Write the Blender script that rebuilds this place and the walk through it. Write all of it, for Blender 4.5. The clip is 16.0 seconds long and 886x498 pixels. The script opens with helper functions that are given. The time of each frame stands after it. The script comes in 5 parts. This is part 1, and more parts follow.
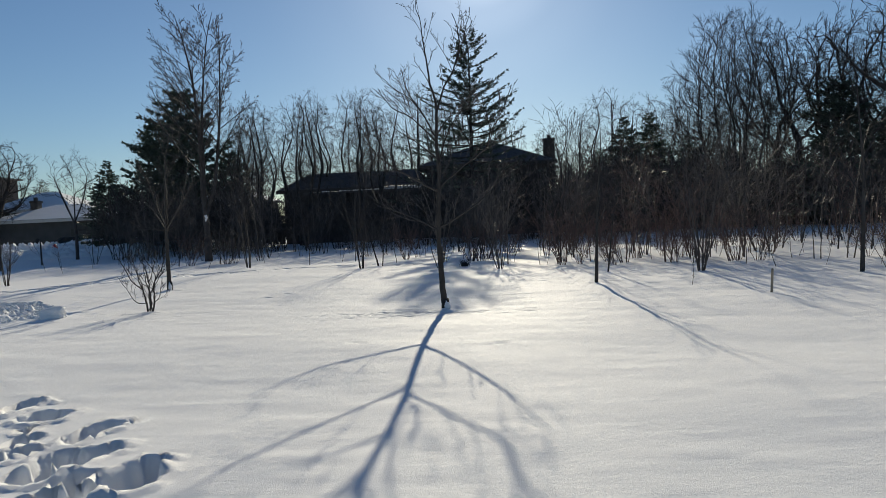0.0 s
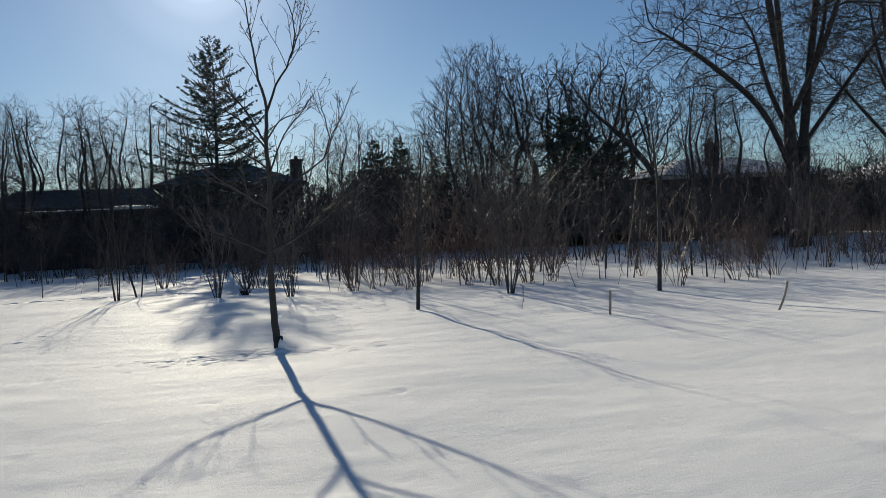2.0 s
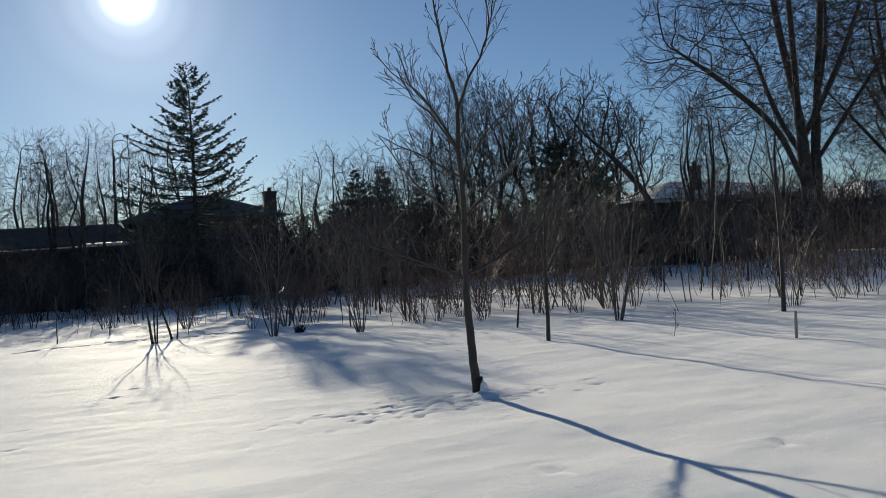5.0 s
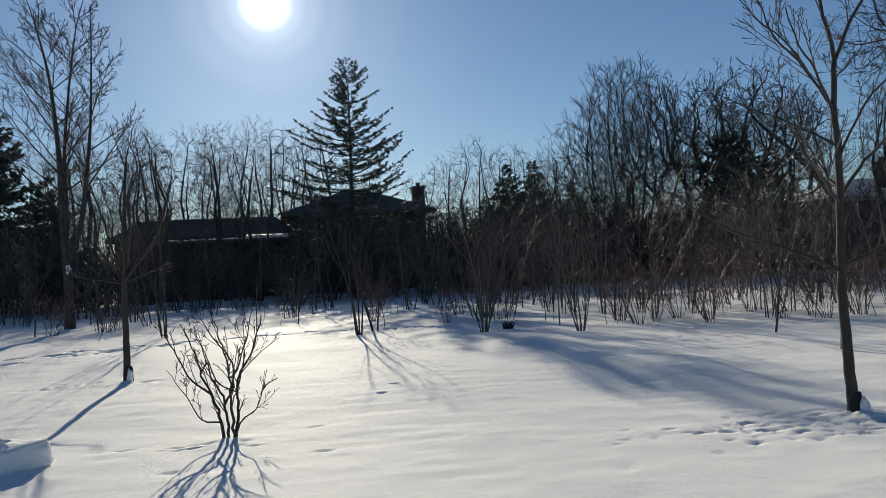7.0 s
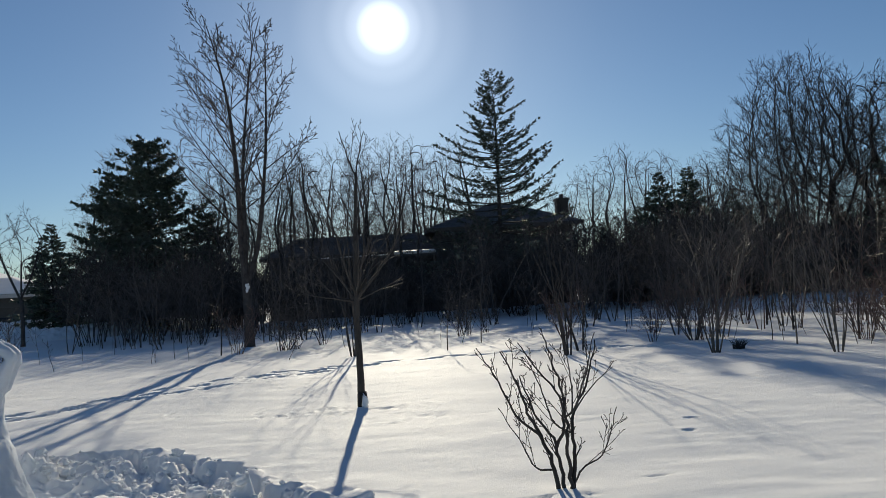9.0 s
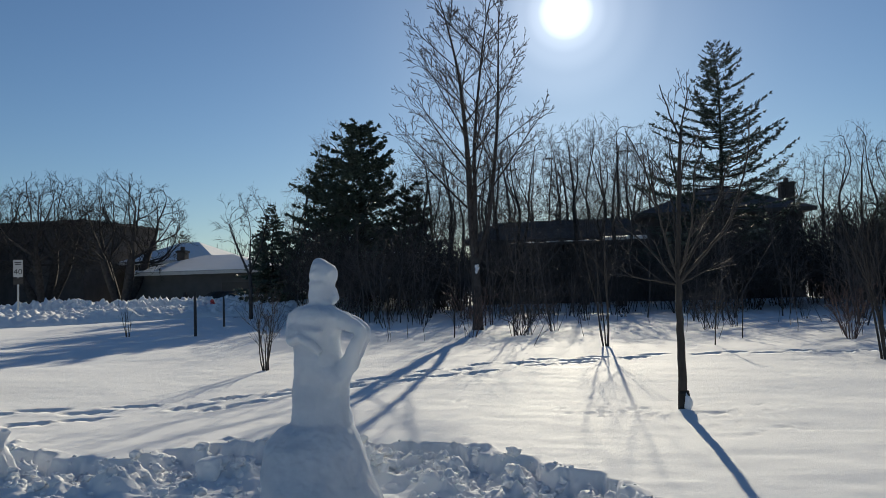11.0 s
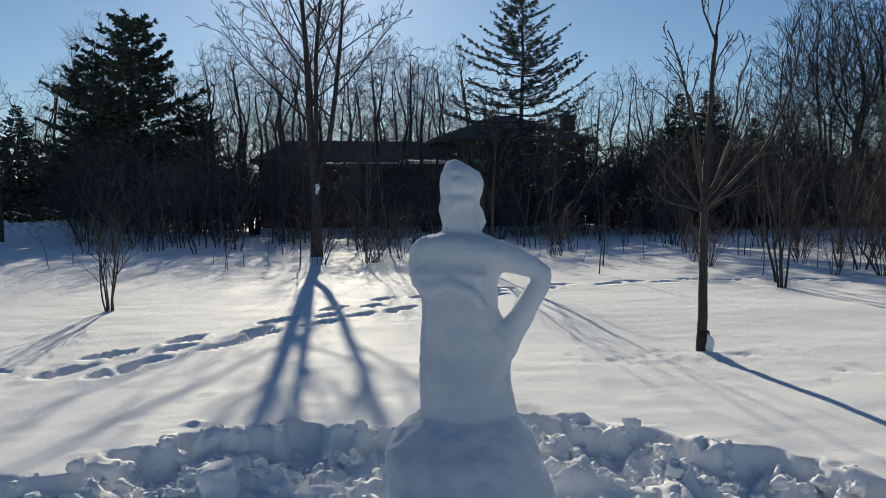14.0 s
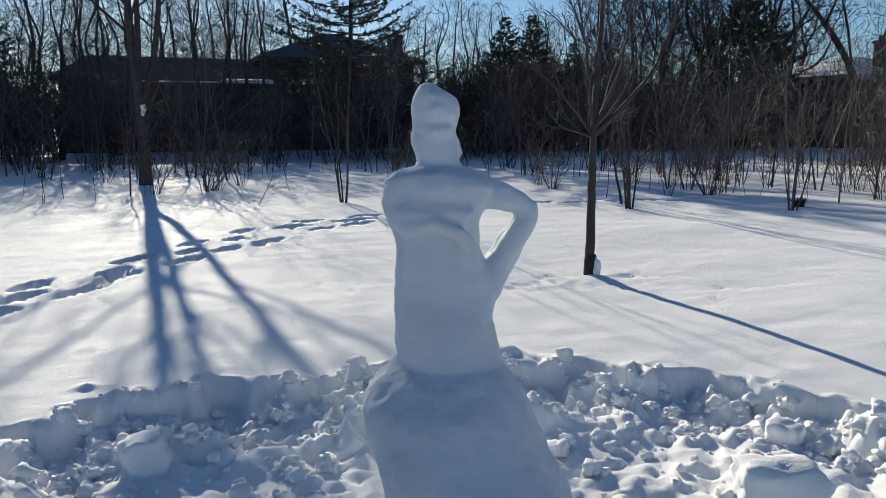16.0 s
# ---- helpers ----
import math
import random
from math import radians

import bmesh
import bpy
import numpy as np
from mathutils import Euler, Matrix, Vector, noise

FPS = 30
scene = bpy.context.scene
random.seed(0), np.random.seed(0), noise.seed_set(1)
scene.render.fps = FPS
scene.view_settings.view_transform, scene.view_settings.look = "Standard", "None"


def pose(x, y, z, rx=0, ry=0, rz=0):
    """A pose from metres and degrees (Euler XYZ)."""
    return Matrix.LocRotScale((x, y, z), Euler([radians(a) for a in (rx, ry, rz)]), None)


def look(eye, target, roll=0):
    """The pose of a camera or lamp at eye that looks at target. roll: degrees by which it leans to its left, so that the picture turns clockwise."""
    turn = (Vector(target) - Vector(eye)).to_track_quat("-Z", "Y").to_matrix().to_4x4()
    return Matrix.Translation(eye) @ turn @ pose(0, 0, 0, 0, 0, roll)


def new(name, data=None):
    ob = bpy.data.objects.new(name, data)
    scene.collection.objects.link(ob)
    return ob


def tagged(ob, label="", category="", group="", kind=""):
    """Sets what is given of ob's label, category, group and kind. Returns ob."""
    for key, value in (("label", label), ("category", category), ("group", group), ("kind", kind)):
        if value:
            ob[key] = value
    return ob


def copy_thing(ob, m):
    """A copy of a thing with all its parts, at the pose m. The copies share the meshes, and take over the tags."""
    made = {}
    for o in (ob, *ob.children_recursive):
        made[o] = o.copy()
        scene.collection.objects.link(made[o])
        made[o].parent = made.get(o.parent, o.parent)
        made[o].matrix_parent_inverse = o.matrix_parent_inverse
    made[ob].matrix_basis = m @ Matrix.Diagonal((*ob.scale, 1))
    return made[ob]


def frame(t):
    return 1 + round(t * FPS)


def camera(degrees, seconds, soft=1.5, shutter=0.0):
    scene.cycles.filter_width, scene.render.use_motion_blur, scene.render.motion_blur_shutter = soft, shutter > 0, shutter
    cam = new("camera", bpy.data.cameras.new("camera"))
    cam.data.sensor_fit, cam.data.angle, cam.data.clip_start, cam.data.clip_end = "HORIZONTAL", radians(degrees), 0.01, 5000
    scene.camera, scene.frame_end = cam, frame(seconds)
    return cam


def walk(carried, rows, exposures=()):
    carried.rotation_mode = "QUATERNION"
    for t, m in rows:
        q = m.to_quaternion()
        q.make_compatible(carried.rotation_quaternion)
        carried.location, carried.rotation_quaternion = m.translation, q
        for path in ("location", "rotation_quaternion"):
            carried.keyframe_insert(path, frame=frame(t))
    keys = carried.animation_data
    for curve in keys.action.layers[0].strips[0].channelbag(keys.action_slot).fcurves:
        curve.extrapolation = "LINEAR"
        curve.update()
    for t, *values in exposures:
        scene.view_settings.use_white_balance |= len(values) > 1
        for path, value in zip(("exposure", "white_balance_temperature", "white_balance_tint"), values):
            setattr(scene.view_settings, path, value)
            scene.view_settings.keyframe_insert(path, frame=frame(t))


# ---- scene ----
from mathutils import kdtree

cam = camera(60.7, 16.0, soft=0.85)
PATH = [
    (0, (6.347, -5.486, 1.456), (6.222, -3.492, 1.377), -2.7),
    (0.5, (5.947, -5.028, 1.487), (6.061, -3.033, 1.426), -1.9),
    (1, (5.586, -4.555, 1.492), (5.888, -2.578, 1.438), -1.4),
    (1.5, (5.19, -4.103, 1.503), (5.671, -2.163, 1.444), -2.0),
    (2, (4.806, -3.741, 1.498), (5.386, -1.827, 1.448), -2.7),
    (2.5, (4.357, -3.283, 1.536), (4.99, -1.386, 1.502), -3.5),
    (3, (3.9, -2.846, 1.585), (4.585, -0.967, 1.563), -4.2),
    (5.5, (1.75, -0.7, 1.521), (2.481, 1.161, 1.56), -4.3),
    (6, (1.282, -0.228, 1.523), (1.908, 1.671, 1.577), -3.8),
    (6.5, (0.834, 0.268, 1.495), (1.332, 2.205, 1.541), -3.4),
    (7, (0.499, 0.721, 1.508), (0.929, 2.674, 1.552), -2.9),
    (7.5, (0.139, 1.163, 1.542), (0.514, 3.127, 1.591), -2.9),
    (8, (-0.28, 1.576, 1.573), (0.037, 3.55, 1.635), -3.2),
    (8.5, (-0.717, 1.933, 1.572), (-0.48, 3.917, 1.649), -3.4),
    (9, (-1.207, 2.272, 1.611), (-1.084, 4.266, 1.712), -3.6),
    (9.5, (-1.69, 2.537, 1.584), (-1.719, 4.533, 1.698), -3.8),
    (10, (-2.081, 2.954, 1.605), (-2.278, 4.941, 1.711), -3.9),
    (12.3, (-4.362, 4.388, 1.59), (-4.756, 6.348, 1.628), -0.8),
    (12.5, (-4.522, 4.555, 1.599), (-4.828, 6.531, 1.607), -0.7),
    (13, (-4.965, 5.015, 1.601), (-5.036, 7.013, 1.556), -0.4),
    (13.5, (-5.405, 5.335, 1.607), (-5.271, 7.329, 1.535), -0.3),
    (14, (-5.796, 5.623, 1.61), (-5.499, 7.597, 1.485), -0.4),
    (14.5, (-6.074, 5.989, 1.599), (-5.636, 7.924, 1.345), -0.6),
    (15, (-6.365, 6.148, 1.609), (-5.813, 8.048, 1.315), -1.6),
    (15.5, (-6.437, 6.178, 1.646), (-5.776, 8.041, 1.34), -1.2),
    (16, (-6.443, 6.198, 1.645), (-5.698, 8.025, 1.316), -0.2),
]
walk(cam, [(t, look(eye, target, roll)) for t, eye, target, roll in PATH],
     exposures=[(0.0, 0.1, 6100, 10), (12.3, 0.12, 6100, 10), (13.0, 0.3, 6100, 10), (13.6, 0.28, 6100, 10), (14.0, 0.22, 6100, 10), (14.6, 0.37, 5900, 10), (15.0, 0.4, 5850, 10), (16.0, 0.42, 5850, 10)])

# ---- sun and sky ----
SUN_EL = radians(19.4)
SUN_DIR = Vector((0.0, math.cos(SUN_EL), math.sin(SUN_EL)))
sun = new("sun", bpy.data.lights.new("sun", "SUN"))
sun.data.energy, sun.data.angle, sun.data.color = 5.0, radians(0.55), (1.0, 0.87, 0.63)
sun.matrix_world = look(SUN_DIR * 100, (0, 0, 0))

world = bpy.data.worlds.new("winter_sky")
scene.world = world
world.use_nodes = True
wn, wl = world.node_tree.nodes, world.node_tree.links
wn.clear()
sky = wn.new("ShaderNodeTexSky")
sky.sky_type, sky.sun_disc = "NISHITA", False
sky.sun_elevation, sky.sun_rotation = SUN_EL, 0.0
sky.altitude, sky.air_density, sky.dust_density, sky.ozone_density = 100, 1.0, 0.18, 1.0
back = wn.new("ShaderNodeBackground")
back.inputs["Strength"].default_value = 0.052
out = wn.new("ShaderNodeOutputWorld")
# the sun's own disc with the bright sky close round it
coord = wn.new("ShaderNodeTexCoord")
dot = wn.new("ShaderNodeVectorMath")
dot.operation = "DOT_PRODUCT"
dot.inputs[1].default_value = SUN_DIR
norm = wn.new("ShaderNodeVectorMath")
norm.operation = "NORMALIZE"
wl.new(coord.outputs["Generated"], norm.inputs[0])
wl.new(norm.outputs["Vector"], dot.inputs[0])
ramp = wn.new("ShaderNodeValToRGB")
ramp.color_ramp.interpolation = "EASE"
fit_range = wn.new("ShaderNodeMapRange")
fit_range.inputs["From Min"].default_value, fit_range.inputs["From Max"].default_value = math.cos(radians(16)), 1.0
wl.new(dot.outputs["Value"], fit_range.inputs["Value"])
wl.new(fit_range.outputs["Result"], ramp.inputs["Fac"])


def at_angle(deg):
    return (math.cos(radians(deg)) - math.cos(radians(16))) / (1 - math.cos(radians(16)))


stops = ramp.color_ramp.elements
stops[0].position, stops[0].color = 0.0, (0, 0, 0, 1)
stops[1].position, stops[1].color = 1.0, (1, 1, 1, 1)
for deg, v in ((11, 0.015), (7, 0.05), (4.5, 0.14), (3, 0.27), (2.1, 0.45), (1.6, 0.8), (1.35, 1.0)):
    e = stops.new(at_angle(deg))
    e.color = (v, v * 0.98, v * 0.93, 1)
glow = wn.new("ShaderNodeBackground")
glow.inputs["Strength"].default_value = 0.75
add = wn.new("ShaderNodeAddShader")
tint = wn.new("ShaderNodeMix")
tint.data_type, tint.blend_type = "RGBA", "MULTIPLY"
tint.inputs[0].default_value, tint.inputs[7].default_value = 1.0, (0.76, 0.945, 1.15, 1)
wl.new(sky.outputs[0], tint.inputs[6])
wl.new(tint.outputs[2], back.inputs["Color"])
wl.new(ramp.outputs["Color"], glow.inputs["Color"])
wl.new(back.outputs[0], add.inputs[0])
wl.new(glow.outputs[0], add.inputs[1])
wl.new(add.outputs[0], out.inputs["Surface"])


# ---- materials ----
def material(name, colour, rough=0.7, vary=0.25, scale=6.0, bump=0.3, fine=60.0, metal=0.0, spec=0.5, second=None, sss=0.0,
             per_object=0.0, distance=0.01):
    m = bpy.data.materials.new(name)
    m.use_nodes = True
    n, l = m.node_tree.nodes, m.node_tree.links
    b = n["Principled BSDF"]
    b.inputs["Roughness"].default_value, b.inputs["Metallic"].default_value = rough, metal
    b.inputs["Specular IOR Level"].default_value = spec
    tc = n.new("ShaderNodeTexCoord")
    big, small = n.new("ShaderNodeTexNoise"), n.new("ShaderNodeTexNoise")
    big.inputs["Scale"].default_value, big.inputs["Detail"].default_value = scale, 5
    small.inputs["Scale"].default_value, small.inputs["Detail"].default_value = fine, 3
    l.new(tc.outputs["Object"], big.inputs["Vector"])
    l.new(tc.outputs["Object"], small.inputs["Vector"])
    mix = n.new("ShaderNodeMix")
    mix.data_type = "RGBA"
    second = second or tuple(c * (1 - vary) for c in colour)
    mix.inputs[6].default_value, mix.inputs[7].default_value = (*colour, 1), (*second, 1)
    both = n.new("ShaderNodeMath")
    both.operation = "MULTIPLY_ADD"
    both.inputs[1].default_value = 0.35
    l.new(small.outputs["Fac"], both.inputs[0])
    ease = n.new("ShaderNodeMapRange")
    ease.inputs["From Min"].default_value, ease.inputs["From Max"].default_value = 0.35, 0.65
    ease.inputs["To Max"].default_value = 0.75
    l.new(big.outputs["Fac"], ease.inputs["Value"])
    l.new(ease.outputs["Result"], both.inputs[2])
    both.use_clamp = True
    l.new(both.outputs[0], mix.inputs[0])
    colour_out = mix.outputs[2]
    if per_object:
        info, hsv = n.new("ShaderNodeObjectInfo"), n.new("ShaderNodeHueSaturation")
        r = n.new("ShaderNodeMapRange")
        r.inputs["To Min"].default_value, r.inputs["To Max"].default_value = 1 - per_object, 1 + per_object
        l.new(info.outputs["Random"], r.inputs["Value"])
        l.new(r.outputs["Result"], hsv.inputs["Value"])
        l.new(colour_out, hsv.inputs["Color"])
        colour_out = hsv.outputs["Color"]
    l.new(colour_out, b.inputs["Base Color"])
    if bump:
        bp = n.new("ShaderNodeBump")
        bp.inputs["Strength"].default_value, bp.inputs["Distance"].default_value = bump, distance
        l.new(small.outputs["Fac"], bp.inputs["Height"])
        l.new(bp.outputs["Normal"], b.inputs["Normal"])
    if sss:
        b.inputs["Subsurface Weight"].default_value = sss
        b.inputs["Subsurface Radius"].default_value = (0.9, 1.0, 1.15)
        b.inputs["Subsurface Scale"].default_value = 0.09
    return m


def snow_material(name, sss=0.0, crust=0.5, blotch=1.1, light=(0.90, 0.90, 0.90), dense=(0.80, 0.81, 0.83)):
    """Wind-packed snow: broad soft drifts, a grainy icy crust and small glints."""
    m = bpy.data.materials.new(name)
    m.use_nodes = True
    n, l = m.node_tree.nodes, m.node_tree.links
    b = n["Principled BSDF"]
    tc = n.new("ShaderNodeTexCoord")

    def tex(scale, detail, rough=0.5, stretch=None):
        t = n.new("ShaderNodeTexNoise")
        t.inputs["Scale"].default_value, t.inputs["Detail"].default_value, t.inputs["Roughness"].default_value = scale, detail, rough
        src = tc.outputs["Object"]
        if stretch:
            mp = n.new("ShaderNodeMapping")
            mp.inputs["Scale"].default_value = stretch
            mp.inputs["Rotation"].default_value = (0, 0, radians(20))
            l.new(src, mp.inputs["Vector"])
            src = mp.outputs["Vector"]
        l.new(src, t.inputs["Vector"])
        return t

    drift, ripple, grain, crystal = tex(blotch, 4, 0.5, (0.35, 1.3, 1)), tex(5.5, 4, 0.55, (0.5, 1.2, 1)), tex(48, 4, 0.6), tex(170, 2)
    mix = n.new("ShaderNodeMix")
    mix.data_type = "RGBA"
    mix.inputs[6].default_value, mix.inputs[7].default_value = (*light, 1), (*dense, 1)
    l.new(drift.outputs["Fac"], mix.inputs[0])
    l.new(mix.outputs[2], b.inputs["Base Color"])
    rr = n.new("ShaderNodeMapRange")
    rr.inputs["From Min"].default_value, rr.inputs["From Max"].default_value = 0.38, 0.62
    rr.inputs["To Min"].default_value, rr.inputs["To Max"].default_value = 0.5, 0.75
    l.new(grain.outputs["Fac"], rr.inputs["Value"])
    l.new(rr.outputs["Result"], b.inputs["Roughness"])
    b.inputs["Specular IOR Level"].default_value = 0.01
    b1, b4, b2, b3 = (n.new("ShaderNodeBump") for _ in range(4))
    for bp, t, s, d in ((b1, drift, 0.25, 0.05), (b4, ripple, 0.36, 0.02), (b2, grain, crust * 0.7, 0.007), (b3, crystal, crust * 1.3, 0.004)):
        bp.inputs["Strength"].default_value, bp.inputs["Distance"].default_value = s, d
        l.new(t.outputs["Fac"], bp.inputs["Height"])
    l.new(b1.outputs["Normal"], b4.inputs["Normal"])
    l.new(b4.outputs["Normal"], b2.inputs["Normal"])
    l.new(b2.outputs["Normal"], b3.inputs["Normal"])
    l.new(b3.outputs["Normal"], b.inputs["Normal"])
    if sss:
        b.inputs["Subsurface Weight"].default_value = sss
        b.inputs["Subsurface Radius"].default_value = (0.85, 1.0, 1.1)
        b.inputs["Subsurface Scale"].default_value = 0.035
    return m


SNOW = snow_material("snow", crust=0.62)
CLOD_SNOW = snow_material("broken_snow", crust=0.55)
ICE_SNOW = snow_material("carved_snow", sss=0.3, crust=0.4, blotch=4.5, light=(0.80, 0.82, 0.85), dense=(0.42, 0.48, 0.56))
BARK = material("grey_bark", (0.055, 0.049, 0.045), 0.85, 0.5, 5, 0.6, 45, per_object=0.15)
DARK_BARK = material("dark_bark", (0.082, 0.074, 0.07), 0.95, 0.5, 5, 0.6, 40, per_object=0.2, spec=0.15)
TWIG = material("bare_twig", (0.115, 0.10, 0.092), 0.75, 0.4, 8, 0.0, 40, per_object=0.2, spec=0.25)
PALE_TWIG = material("pale_twig", (0.14, 0.118, 0.10), 0.6, 0.4, 8, 0.0, 40, per_object=0.25, spec=0.3)
RED_TWIG = material("red_twig", (0.14, 0.085, 0.068), 0.6, 0.4, 8, 0.0, 40, per_object=0.25)
NEEDLE = material("dark_needles", (0.10, 0.13, 0.095), 0.55, 0.5, 2, 0.0, 30, second=(0.065, 0.09, 0.07), per_object=0.2)
RUSSET = material("russet_leaves", (0.16, 0.075, 0.03), 0.8, 0.5, 2, 0.0, 30)
BRICK = material("brown_brick", (0.085, 0.062, 0.054), 0.85, 0.35, 1.5, 0.4, 18)
DARK_BRICK = material("dark_brick", (0.085, 0.074, 0.07), 0.85, 0.35, 1.5, 0.4, 18)
STUCCO = material("buff_brick", (0.105, 0.1, 0.094), 0.85, 0.25, 1.2, 0.4, 20)
SHINGLE = material("dark_shingle", (0.10, 0.094, 0.094), 0.9, 0.4, 3, 0.5, 25)
TRIM = material("pale_trim", (0.55, 0.54, 0.52), 0.5, 0.15, 4, 0.1, 40)
DARK_TRIM = material("brown_trim", (0.05, 0.042, 0.038), 0.5, 0.2, 4, 0.1, 40)
GLASS = material("window_glass", (0.03, 0.035, 0.04), 0.06, 0.1, 3, 0.0, 20, spec=0.8)
METAL = material("galvanised_steel", (0.45, 0.46, 0.47), 0.4, 0.2, 8, 0.1, 60, metal=0.9)
BLACK = material("black_bench_paint", (0.008, 0.008, 0.009), 0.7, 0.3, 8, 0.2, 60)
STAKE = material("weathered_stake", (0.055, 0.05, 0.048), 0.8, 0.4, 6, 0.5, 50)
PALE_STAKE = material("pale_stake", (0.34, 0.29, 0.22), 0.8, 0.3, 6, 0.4, 50)
SIGN = material("sign_white", (0.5, 0.5, 0.5), 0.4, 0.08, 5, 0.0, 30)
INK = material("sign_black", (0.015, 0.015, 0.015), 0.5, 0.1, 5, 0.0, 30)
CAR_DARK = material("dark_car_paint", (0.02, 0.022, 0.028), 0.25, 0.1, 2, 0.0, 20, spec=0.6)
CAR_GREY = material("grey_car_paint", (0.22, 0.23, 0.25), 0.3, 0.1, 2, 0.0, 20, metal=0.4)
RUBBER = material("tyre_rubber", (0.02, 0.02, 0.02), 0.85, 0.2, 8, 0.2, 50)
LAMP_RED = material("red_marker", (0.35, 0.03, 0.04), 0.5, 0.2, 6, 0.0, 30)


# ---- mesh helpers ----
def mesh_object(name, verts, faces, mat, parent=None, label="", smooth=False):
    me = bpy.data.meshes.new(name)
    me.from_pydata([tuple(v) for v in verts], [], faces)
    me.materials.append(mat)
    if smooth:
        me.polygons.foreach_set("use_smooth", [True] * len(me.polygons))
    me.update()
    ob = new(name, me)
    if parent:
        ob.parent = parent
    if label:
        tagged(ob, label)
    return ob


def part(name, bm, mat, parent=None, label="", smooth=False):
    me = bpy.data.meshes.new(name)
    bm.to_mesh(me)
    bm.free()
    me.materials.append(mat)
    if smooth:
        me.polygons.foreach_set("use_smooth", [True] * len(me.polygons))
    ob = new(name, me)
    if parent:
        ob.parent = parent
    if label:
        tagged(ob, label)
    return ob


def box(x0, x1, y0, y1, z0, z1, bevel=0.0):
    bm = bmesh.new()
    bmesh.ops.create_cube(bm, size=1.0, matrix=Matrix.LocRotScale(((x0 + x1) / 2, (y0 + y1) / 2, (z0 + z1) / 2), None, (x1 - x0, y1 - y0, z1 - z0)))
    if bevel:
        bmesh.ops.bevel(bm, geom=bm.edges[:], offset=bevel, segments=2, affect="EDGES")
    return bm


def prism(points, y0, y1, bevel=0.0):
    """A solid from an outline in x and z, drawn out along y."""
    bm = bmesh.new()
    a = [bm.verts.new((x, y0, z)) for x, z in points]
    b = [bm.verts.new((x, y1, z)) for x, z in points]
    bm.faces.new(a)
    bm.faces.new(b[::-1])
    for i in range(len(a)):
        j = (i + 1) % len(a)
        bm.faces.new((a[j], a[i], b[i], b[j]))
    bmesh.ops.recalc_face_normals(bm, faces=bm.faces[:])
    if bevel:
        bmesh.ops.bevel(bm, geom=bm.edges[:], offset=bevel, segments=1, affect="EDGES")
    return bm


def empty(name, x, y, z=0.0, rz=0.0):
    ob = new(name)
    ob.matrix_world = pose(x, y, z, 0, 0, rz)
    return ob


# ---- trees ----
def tube(V, F, pts, radii, sides):
    base = len(V)
    last = len(pts) - 1
    a = (pts[1] - pts[0]).orthogonal().normalized()
    for i, p in enumerate(pts):
        d = pts[min(i + 1, last)] - pts[max(i - 1, 0)]
        d.normalize()
        a = (a - d * a.dot(d)).normalized()
        b = d.cross(a)
        r = radii[i]
        for k in range(sides):
            w = 2 * math.pi * k / sides
            V.append(p + a * (r * math.cos(w)) + b * (r * math.sin(w)))
    for i in range(last):
        for k in range(sides):
            j = (k + 1) % sides
            F.append((base + i * sides + k, base + i * sides + j, base + (i + 1) * sides + j, base + (i + 1) * sides + k))
    if sides > 3:
        F.append(tuple(base + last * sides + k for k in range(sides)))


def grow(out, rng, p, d, length, r, level, cfg):
    """One branch and all that grows from it, as polylines sorted by level."""
    segs = cfg["segs"][level]
    pts, radii = [p.copy()], [r]
    d = d.normalized()
    step = length / segs
    tip = max(r * cfg["taper"][level], cfg["thin"])
    for i in range(segs):
        d = d + Vector((rng.gauss(0, 1), rng.gauss(0, 1), rng.gauss(0, 1))) * cfg["wobble"][level]
        d.z += cfg["up"][level]
        d.normalize()
        p = p + d * step
        pts.append(p)
        radii.append(r + (tip - r) * (i + 1) / segs)
    out[level].append((pts, radii))
    if level + 1 >= len(cfg["segs"]):
        return
    kids = cfg["kids"][level]
    kids = max(1, round(kids * rng.uniform(0.8, 1.2)))
    turn = rng.uniform(0, 6.28)
    for k in range(kids):
        s = cfg["first"][level] + (1 - cfg["first"][level]) * (k + rng.uniform(0.2, 0.9)) / kids
        f = s * segs
        i = min(int(f), segs - 1)
        q = pts[i].lerp(pts[i + 1], f - i)
        along = (pts[i + 1] - pts[i]).normalized()
        turn += 2.4 + rng.uniform(-0.5, 0.5)
        side = along.orthogonal().normalized()
        side.rotate(Matrix.Rotation(turn, 3, along))
        w = radians(cfg["angle"][level] + rng.uniform(-9, 9))
        kd = along * math.cos(w) + side * math.sin(w)
        kr = max((radii[i] + (radii[i + 1] - radii[i]) * (f - i)) * cfg["thick"][level], cfg["thin"])
        kl = length * cfg["ratio"][level] * (1.0 - cfg["shrink"][level] * s) * rng.uniform(0.75, 1.2)
        grow(out, rng, q, kd, kl, kr, level + 1, cfg)


def meshes_of(lines, sides):
    V, F = [], []
    for pts, radii in lines:
        tube(V, F, pts, radii, sides)
    return V, F


def cfg(segs, kids, angle, ratio, up, wobble, first=(0.3, 0.25, 0.15, 0.1), thick=(0.55, 0.6, 0.7, 0.8), shrink=(0.45, 0.5, 0.4, 0.3),
        taper=(0.18, 0.25, 0.4, 0.5), thin=0.004):
    return dict(segs=segs, kids=kids, angle=angle, ratio=ratio, up=up, wobble=wobble, first=first, thick=thick, shrink=shrink, taper=taper, thin=thin)


